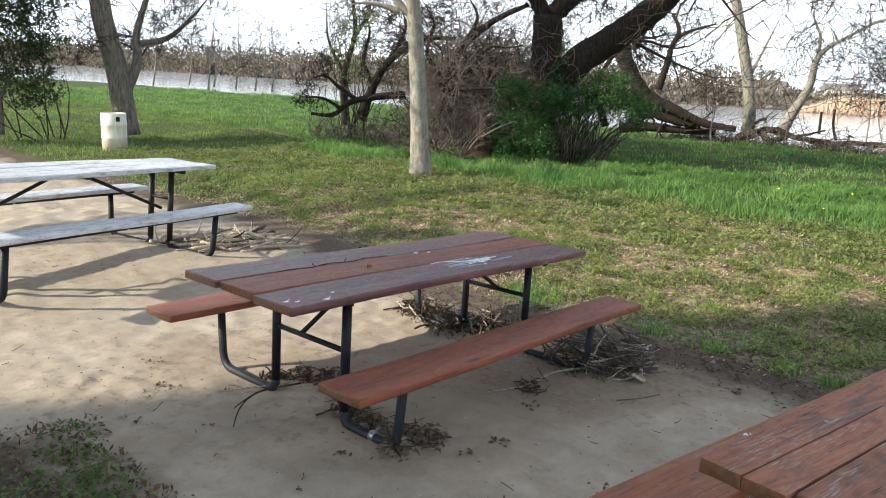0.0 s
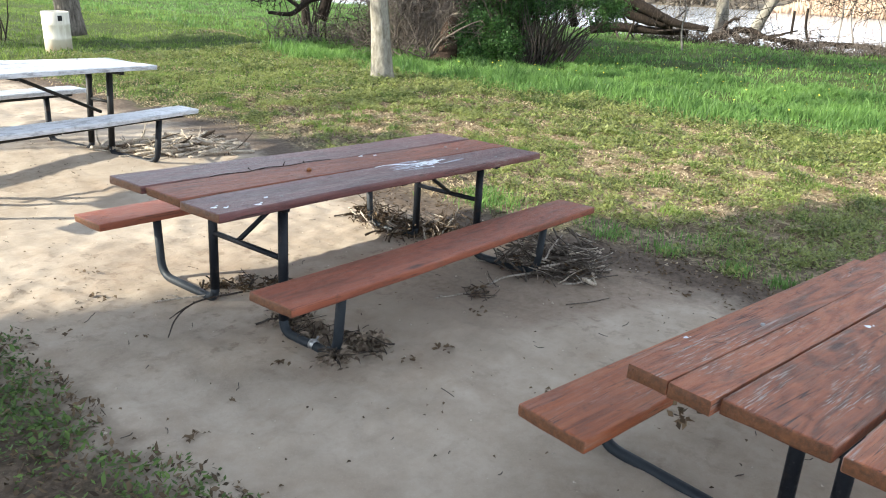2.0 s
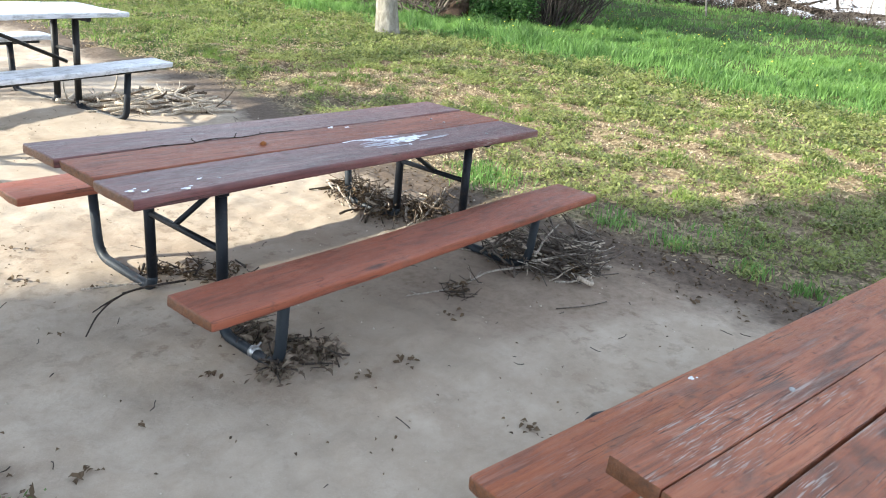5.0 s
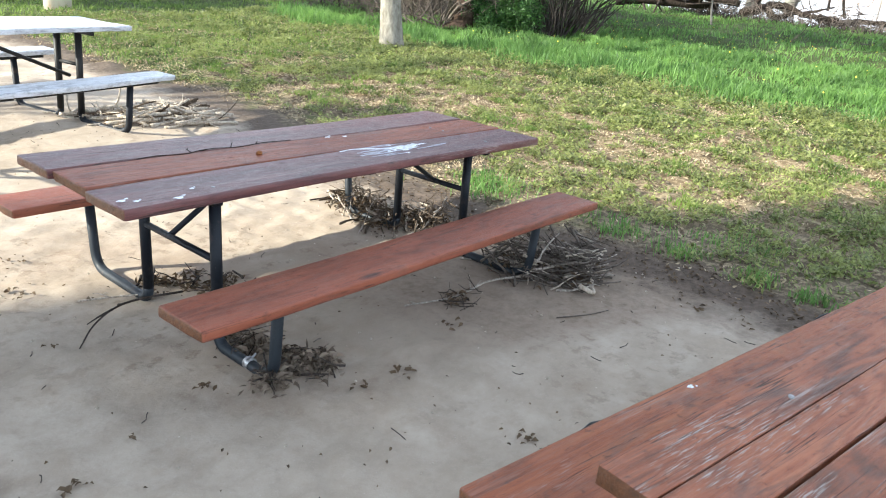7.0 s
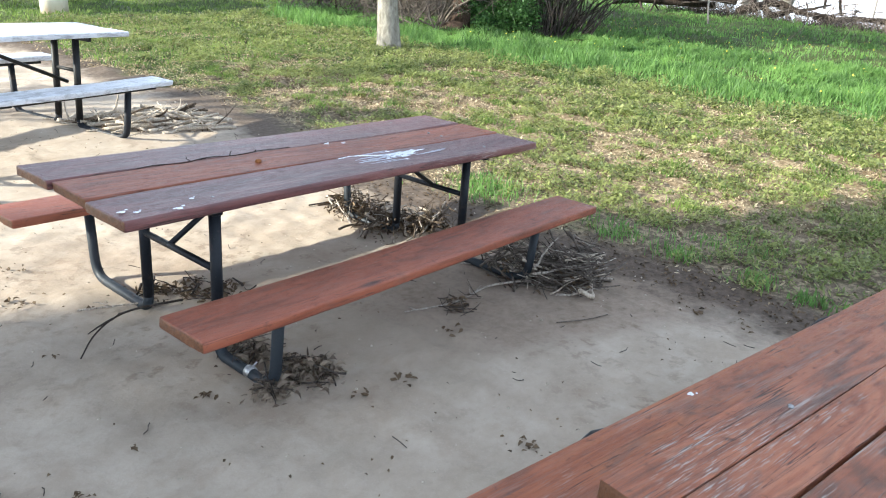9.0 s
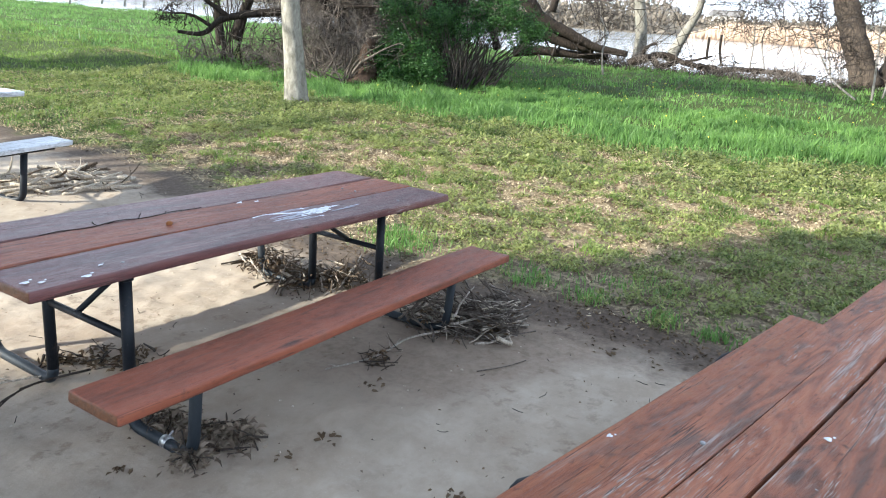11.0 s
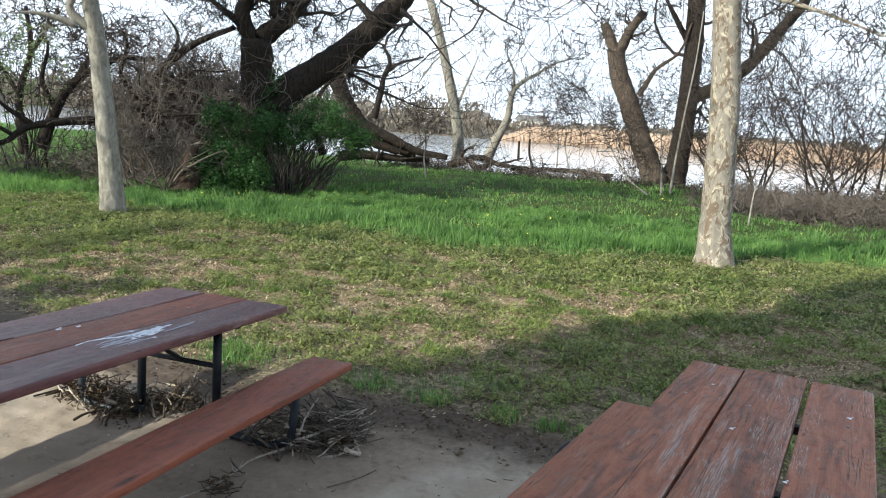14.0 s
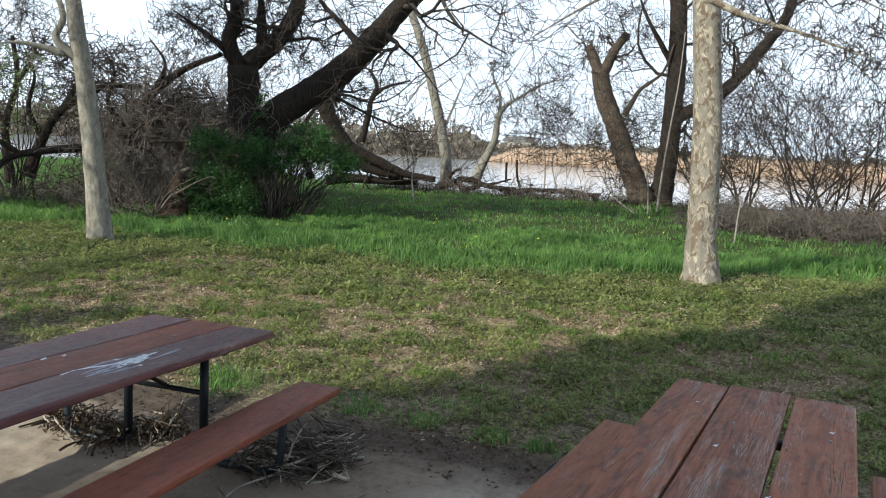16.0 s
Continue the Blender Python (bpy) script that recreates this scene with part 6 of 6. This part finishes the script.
def stick_pile(name, spots, mat, label, seed, sticks, length, height, thick=0.008, leaves=0, leaf_mat=None, category="stick pile", steep=0.42, curl=1.0, lie_along=None, bow=1.0):
    """Sticks thrown together round the given places (x, y, spread)."""
    rnd = random.Random(seed)
    x0, y0 = spots[0][0], spots[0][1]
    base = onpad(x0, y0)
    t = empty(name, Matrix.Translation(base), label, category, "flood debris on the sand")
    rest = Mesh()
    for i in range(sticks):
        cx, cy, r = spots[i % len(spots)]
        px, py = rnd.gauss(cx, r * 0.55), rnd.gauss(cy, r * 0.55)
        near = math.exp(-((px - cx) ** 2 + (py - cy) ** 2) / (r * r))
        c = onpad(px, py, rnd.uniform(0.006, 0.02) + height * near * rnd.random()) - base
        a = rnd.uniform(0, 6.283) if lie_along is None or i % 3 == 0 else rnd.gauss(lie_along, 0.45)
        d = Vector((math.cos(a), math.sin(a), rnd.gauss(0, steep)))
        l = length * rnd.uniform(0.35, 1.2)
        p = wander(c - d * l / 2, d, l, 5, 0.15 * bow, rnd)
        for q in p:
            w = q + base
            q.z = max(q.z, lie(w.x, w.y) + 0.004 - base.z)
        r0 = thick * (0.45 + 1.1 * rnd.random() ** 2)
        k = Mesh() if i % 2 == 0 and i < 130 else rest
        k.tube(p, taper(6, r0, r0 * 0.5), 6)
        if rnd.random() < 0.4:
            q = p[3]
            k.tube(wander(q, d + Vector((rnd.gauss(0, 0.6), rnd.gauss(0, 0.6), 0.2)), l * 0.35, 3, 0.2, rnd), taper(4, r0 * 0.5, r0 * 0.25), 5)
        if k is not rest:
            k.done("stick", (BARE_STICK, DRIFT, mat)[(i // 2) % 3] if mat in (DRIFT, ROTTEN) else (mat, mat, ROTTEN)[(i // 2) % 3] if mat is BARE_STICK else mat, t)
    if rest.f:
        tagged(rest.done("brushwood", DEADWOOD if mat is DRIFT else mat, t), kind="stuff")
    if leaves:
        lf = Mesh()
        for i in range(leaves):
            cx, cy, r = spots[i % len(spots)]
            px, py = rnd.gauss(cx, r * 0.5), rnd.gauss(cy, r * 0.5)
            near = math.exp(-((px - cx) ** 2 + (py - cy) ** 2) / (r * r))
            c = onpad(px, py, 0.006 + height * 0.55 * near * rnd.random()) - base
            a = Vector((rnd.gauss(0, 1), rnd.gauss(0, 1), rnd.gauss(0, 0.5))).normalized() * rnd.uniform(0.018, 0.05) * curl
            curled(lf, c, a, a.cross(Vector((rnd.gauss(0, 0.4), rnd.gauss(0, 0.4), 1))).normalized() * rnd.uniform(0.003, 0.009) / curl ** 3, rnd)
        tagged(lf.done("leaf_mat", leaf_mat or DEAD, t, False), kind="stuff")
    return t


stick_pile("stick_pile", [(-0.26, -0.34, 0.15), (-0.10, -0.40, 0.14), (-0.36, -0.16, 0.14), (-0.22, -0.50, 0.11), (-0.04, -0.46, 0.10)], DRIFT, "tangle of bleached sticks round a bench leg", 301, 300, 0.31, 0.21, 0.0064, 300, lie_along=-0.9, steep=0.45, bow=0.6)
stick_pile("stick_pile", [(-0.36, 0.86, 0.20), (-0.22, 0.72, 0.18), (-0.36, 1.10, 0.16), (-0.12, 0.66, 0.14), (-0.30, 1.30, 0.12)], ROTTEN, "brown sticks and leaves heaped round a table leg", 302, 210, 0.30, 0.17, 0.0062, 700, lie_along=0.6, bow=0.6)
stick_pile("leaf_heap", [(-1.97, -0.20, 0.10), (-1.90, -0.30, 0.09), (-2.12, -0.30, 0.07), (-2.0, 0.02, 0.09), (-1.98, 0.2, 0.09)], TWIG, "curled dead leaves caught at a bench leg", 303, 40, 0.16, 0.07, 0.0045, 1100, TAUPE, category="leaf heap", curl=1.2)
stick_pile("leaf_heap", [(-1.86, 0.72, 0.12), (-1.74, 0.62, 0.10), (-1.98, 0.84, 0.07)], TWIG, "dead leaves and bark under the table", 304, 30, 0.16, 0.03, 0.005, 240, category="leaf heap")
stick_pile("stick_pile", [(-0.42, 4.08, 0.22), (-0.14, 4.05, 0.22), (-0.60, 4.26, 0.18), (0.10, 3.82, 0.18), (0.16, 4.3, 0.16)], BARE_STICK, "peeled pale sticks heaped by the white table", 305, 84, 0.52, 0.07, 0.017, 160, steep=0.07, bow=0.8, lie_along=-0.15)
stick_pile("sprig", [(-0.92, -0.22, 0.07), (-0.98, -0.28, 0.06)], TWIG, "small dead sprig on the sand", 306, 16, 0.14, 0.05, 0.004, 40, category="twig")


def lone_stick(points, r0, r1, mat, label, category="stick", forks=0, seed=1, name="stick", up=0.0):
    rnd = random.Random(seed)
    base = onpad(points[0][0], points[0][1])
    p = limb_path([onpad(x, y, z + up) - base for x, y, z in points], 5)
    t = empty(name, Matrix.Translation(base), label, category, "flood debris on the sand")
    k = Mesh()
    k.tube(p, taper(len(p), r0, r1), 7)
    k.done("stem", mat, t)
    for i in range(forks):
        q = p[rnd.randrange(len(p) // 3, len(p) - 1)]
        f = Mesh()
        w = wander(q, (rnd.gauss(0, 1), rnd.gauss(0, 1), 0.25), rnd.uniform(0.06, 0.16), 3, 0.2, rnd)
        f.tube(w, taper(4, r1, r1 * 0.4), 5)
        f.done("fork", mat, t)
    return t


lone_stick([(-2.54, 0.41, 0.01), (-2.43, 0.53, 0.03), (-2.30, 0.62, 0.04), (-2.17, 0.65, 0.035), (-1.95, 0.64, 0.02)], 0.003, 0.006, TWIG, "long bowed dead branch on the sand", "branch", 2, 3, "branch")
lone_stick([(-0.30, -0.47, 0.05), (-0.12, -0.50, 0.06), (0.08, -0.49, 0.11)], 0.013, 0.008, BARE_STICK, "stout bleached stick jutting from the pile")
lone_stick([(-0.42, -0.30, 0.03), (-0.66, -0.22, 0.02), (-0.92, -0.22, 0.015), (-1.22, -0.14, 0.008)], 0.0065, 0.004, DRIFT, "crooked grey stick on the sand", forks=4, seed=5)
lone_stick([(-0.30, -0.58, 0.03), (-0.36, -0.62, 0.05), (-0.30, -0.66, 0.02), (-0.22, -0.60, 0.02), (-0.12, -0.55, 0.04)], 0.014, 0.010, BARE_STICK, "curled pale root on the sand", "root", name="root")
lone_stick([(-0.72, -0.70, 0.006), (-0.55, -0.78, 0.008), (-0.42, -0.82, 0.006)], 0.0032, 0.0025, DEADWOOD, "thin dark stick on the sand")
lone_stick([(-0.50, 1.47, 0.01), (-0.36, 1.45, 0.02), (-0.20, 1.44, 0.012)], 0.006, 0.005, TWIG, "thin dark stick beside the table")
lone_stick([(-2.36, 0.84, 0.01), (-2.2, 0.78, 0.012), (-2.06, 0.68, 0.02)], 0.005, 0.004, DRIFT, "thin pale stick by the table leg", forks=1, seed=8)
lone_stick([(-0.30, 1.02, 0.04), (-0.42, 0.98, 0.06), (-0.40, 0.88, 0.03), (-0.48, 0.92, 0.02)], 0.016, 0.011, BARE_STICK, "knotted pale root in the heap", "root", name="root")
for i, pts in enumerate([[(-0.7, 4.0, 0.02), (-0.45, 3.92, 0.05), (-0.2, 3.95, 0.03)], [(-0.3, 4.3, 0.05), (-0.1, 4.1, 0.08), (0.12, 3.98, 0.03)], [(-0.15, 3.8, 0.02), (0.1, 3.7, 0.03), (0.38, 3.62, 0.02)], [(-0.62, 4.35, 0.02), (-0.5, 4.12, 0.06), (-0.52, 3.95, 0.02)], [(0.0, 4.4, 0.03), (0.15, 4.2, 0.05), (0.2, 4.0, 0.02)]]):
    lone_stick(pts, 0.020, 0.014, BARE_STICK, "thick peeled pale stick by the white table", seed=20 + i, forks=1)


def litter():
    rnd = random.Random(77)
    for i, (x, y, n, r) in enumerate([(-1.65, -0.57, 13, 0.045), (-2.52, 1.10, 10, 0.05), (-2.68, -0.28, 4, 0.02), (-2.33, -0.13, 9, 0.03), (-1.87, -0.53, 7, 0.03), (-1.22, -0.47, 8, 0.05), (-0.03, -1.12, 9, 0.06), (0.02, -1.36, 8, 0.04), (-2.9, -0.4, 9, 0.05), (-2.39, 1.51, 9, 0.06), (-1.66, -1.2, 11, 0.06), (-2.85, 0.77, 4, 0.015), (-2.6, 0.5, 5, 0.03), (-2.25, 0.83, 6, 0.03)]):
        base = onpad(x, y)
        t = empty("leaf_clump", Matrix.Translation(base), "crumpled dark dead leaves lying on the sand", "leaf", "dead leaves on the sand")
        for j in range(n):
            k = Mesh()
            flake(k, onpad(rnd.gauss(x, r * 0.7), rnd.gauss(y, r * 0.7), 0.005) - base, rnd.uniform(0.012, 0.038), rnd)
            k.done("leaf", DEAD, t, False)
    k = Mesh()
    for i in range(2400):
        x, y = rnd.uniform(-3.2, 0.6), rnd.uniform(-2.6, 5.2)
        if rnd.random() < 0.35 + 0.6 * noise.noise((x * 1.4, y * 1.4, 60.0)):
            flake(k, onpad(x, y, 0.004), rnd.uniform(0.006, 0.020), rnd)
    for i in range(1500):
        y = rnd.uniform(-2.6, 3.0)
        x = rnd.gauss(0.42, 0.22) + 0.2 * noise.noise((0.0, y * 1.3, 61.0))
        flake(k, onpad(x, y, 0.004), rnd.uniform(0.010, 0.034), rnd)
    tagged(k.done("leaf_crumbs", DEAD, None, False), "scattered leaf crumbs on the sand", "leaf litter", kind="stuff")
    k = Mesh()
    for i in range(420):
        x, y = rnd.uniform(-3.2, 0.6), rnd.uniform(-2.6, 5.2)
        c, r = onpad(x, y), rnd.uniform(0.003, 0.009)
        n = len(k.v)
        k.v += [c + Vector((r, 0, 0)), c + Vector((0, r, 0)), c + Vector((-r, 0, 0)), c + Vector((0, -r, 0)), c + Vector((0, 0, r * 0.9))]
        k.f += [(n, n + 1, n + 4), (n + 1, n + 2, n + 4), (n + 2, n + 3, n + 4), (n + 3, n, n + 4)]
    tagged(k.done("pebbles", BARE_STICK, None, False), "small pale pebbles in the sand", "pebbles", kind="stuff")
    k = Mesh()
    for i in range(130):
        x, y = rnd.uniform(-3.1, 0.6), rnd.uniform(-2.2, 4.2)
        c = onpad(x, y, 0.004)
        a = rnd.uniform(0, 6.283)
        k.tube(wander(c, (math.cos(a), math.sin(a), 0), rnd.uniform(0.02, 0.08), 3, 0.25, rnd), 0.0018, 4)
    tagged(k.done("twig_crumbs", TWIG, None), "thin twigs strewn on the sand", "twigs", kind="stuff")


litter()


# ---- on the table tops ----
def splash(table, x, y, z, spots, label, seed, mat=None):
    """Flat dried splashes: spots of (dx, dy, length, width)."""
    rnd = random.Random(seed)
    t = empty("bird_dropping", table @ pose(x, y, z), label, "dropping", "dried droppings")
    for dx, dy, l, w in spots:
        k = Mesh()
        m = 14
        ph = rnd.uniform(0, 6.28)
        for h, up in ((1.0, 0.0), (0.8, 0.0012)):
            for i in range(m):
                a = 6.28318 * i / m
                r = h * (1 + 0.22 * math.sin(3 * a + ph) + 0.15 * math.sin(5 * a + 2 * ph))
                k.v.append(Vector((dx + l * r * math.cos(a), dy + w * r * math.sin(a), up)))
        k.f = [(i, (i + 1) % m, m + (i + 1) % m, m + i) for i in range(m)] + [tuple(range(m, 2 * m))]
        k.done("fleck", mat or SPLASH, t)
    return t


ra = random.Random(9)
TOP_A, TOP_C = 0.7085, 0.7055
big = [(ra.gauss(0.12, 0.09), ra.gauss(-0.02, 0.04), ra.uniform(0.006, 0.030), ra.uniform(0.004, 0.014)) for i in range(30)]
big += [(-0.22 + 0.013 * i, 0.062 - 0.0022 * i + 0.02 * math.sin(i * 0.25), 0.022, 0.0035 + 0.0035 * (i % 5 == 0)) for i in range(28)]
big += [(0.16, -0.03, 0.045, 0.018), (0.10, -0.065, 0.035, 0.011), (0.20, 0.0, 0.024, 0.010), (0.13, -0.005, 0.05, 0.008)]
veil = [(ra.gauss(-0.02, 0.15), ra.gauss(-0.015, 0.045), ra.uniform(0.03, 0.11), ra.uniform(0.0025, 0.007)) for i in range(44)]
splash(TABLE_A, -1.07 + 1.255, 0.215 - 0.445, TOP_A, [s for s in big if s[1] < 0.075], "white dried splash on the red table top", 1)
splash(TABLE_A, -1.07 + 1.255, 0.215 - 0.445, TOP_A - 0.0008, [s for s in veil if s[1] < 0.07], "thin bluish smear round the white splash", 2, SMEAR)
for j, (x, y, r) in enumerate([(-2.48, 0.09, 0.016), (-2.44, 0.06, 0.012), (-2.30, 0.02, 0.018), (-2.46, 0.66, 0.013), (-1.14, 0.56, 0.016), (-1.05, 0.53, 0.012), (-1.5, 0.12, 0.01), (-2.2, 0.1, 0.01)]):
    splash(TABLE_A, x + 1.255, y - 0.445, TOP_A, [(0, 0, r, r * 0.7), (r * 1.6, r, r * 0.4, r * 0.3)], "small white dropping on the red table top", 20 + j)
for j, (x, y, r, up) in enumerate([(-1.74, -2.29, 0.012, TOP_C), (-0.87, -2.47, 0.010, TOP_C), (-0.49, -2.92, 0.012, TOP_C), (-1.59, -1.69, 0.012, 0.4185), (-1.3, -2.62, 0.009, TOP_C), (-0.3, -2.4, 0.008, TOP_C)]):
    splash(PAD, x, y, up, [(0, 0, r, r * 0.75), (r * 1.5, -r, r * 0.35, r * 0.3)], "small white dropping on the weathered table", 40 + j)


NUTSHELL = bark("orange_brown_nutshell", (0.20, 0.075, 0.025), (0.42, 0.17, 0.06), 3, 60, 0.5)


def nut():
    k = Mesh()
    for j in range(5):
        a = math.pi * j / 4
        k.v += [(0.016 * math.sin(a) * math.cos(1.0472 * i) * (1.25 if i % 2 else 1), 0.013 * math.sin(a) * math.sin(1.0472 * i), 0.011 - 0.011 * math.cos(a)) for i in range(6)]
    for j in range(4):
        k.f += [(6 * j + i, 6 * j + (i + 1) % 6, 6 * j + 6 + (i + 1) % 6, 6 * j + 6 + i) for i in range(6)]
    return tagged(k.done("nut", NUTSHELL, None, True, PAD @ pose(-1.668, 0.416, 0.706)), "small orange-brown nut lying on the table top", "nut")


nut()


def cord():
    rnd = random.Random(4)
    k = Mesh()
    pts = [Vector((-2.16 + 0.8 * i / 16, 0.592 + 0.012 * math.sin(i * 1.1) + rnd.uniform(-0.006, 0.006), 0.711)) for i in range(17)]
    k.tube(limb_path(pts, 2), 0.0020, 6)
    for i in (2, 5, 6, 9, 12):
        k.tube(wander(pts[i], (rnd.gauss(0, 1), rnd.gauss(0, 1), 0.2), 0.04, 3, 0.3, rnd), 0.002, 5)
    return tagged(k.done("twig", DARK_BARK, None, True, PAD), "thin dark twig lying along a gap of the table top", "twig")


cord()
k = Mesh()
rb = random.Random(6)
for i in range(26):
    a = Vector((rb.gauss(0, 1), rb.gauss(0, 1), rb.gauss(-0.6, 0.6))).normalized() * rb.uniform(0.015, 0.035)
    k.leaf(Vector((rb.gauss(0, 0.012), rb.gauss(0, 0.018), -0.02 - 0.05 * rb.random())), a, a.cross(Vector((rb.gauss(0, 1), rb.gauss(0, 1), 1))).normalized() * 0.008)
k.tube([(0, 0, 0.035), (0, 0.003, -0.02)], 0.0025, 5)
tagged(k.done("dead_sprig", DEAD, None, False, PAD @ pose(-2.46, -2.00, 0.628)), "dry dark sprig hanging below the table edge", "twig")
# blue coil put where the bench's blue pipe bend shows
k = Mesh()
for i in range(3):
    k.tube(limb_path([Vector((0.055 * math.cos(a * 0.9 + i) * (1 - 0.12 * i), 0.03 * math.sin(a * 0.9 + i), 0.012 + 0.012 * i + 0.01 * math.sin(a * 2))) for a in range(7)], 3), 0.006, 6)
BLUE = Shader("blue_pipe_paint", 0.8)
BLUE.colour(BLUE.ramp(BLUE.noise(BLUE.at(), 90), [(0.40, (0.010, 0.014, 0.035)), (0.55, (0.04, 0.09, 0.26)), (0.72, (0.35, 0.40, 0.48))]))
tagged(k.done("rope", BLUE.m, None, True, Matrix.Translation(onpad(-1.38, -1.43))), "blue coil standing in for the bent blue bench pipe", "rope")
k = Mesh()
k.tube([(0, -0.014, 0.0), (0, 0.014, 0.0)], 0.0265, 14)
k.tube([(0.012, 0, 0.018), (0.032, 0, 0.034)], 0.005, 8)
tagged(k.done("pipe_clamp", CLAMP, None, True, PAD @ pose(-2.11, -0.13, 0.021)), "shiny galvanised clamp round the base pipe", "clamp")
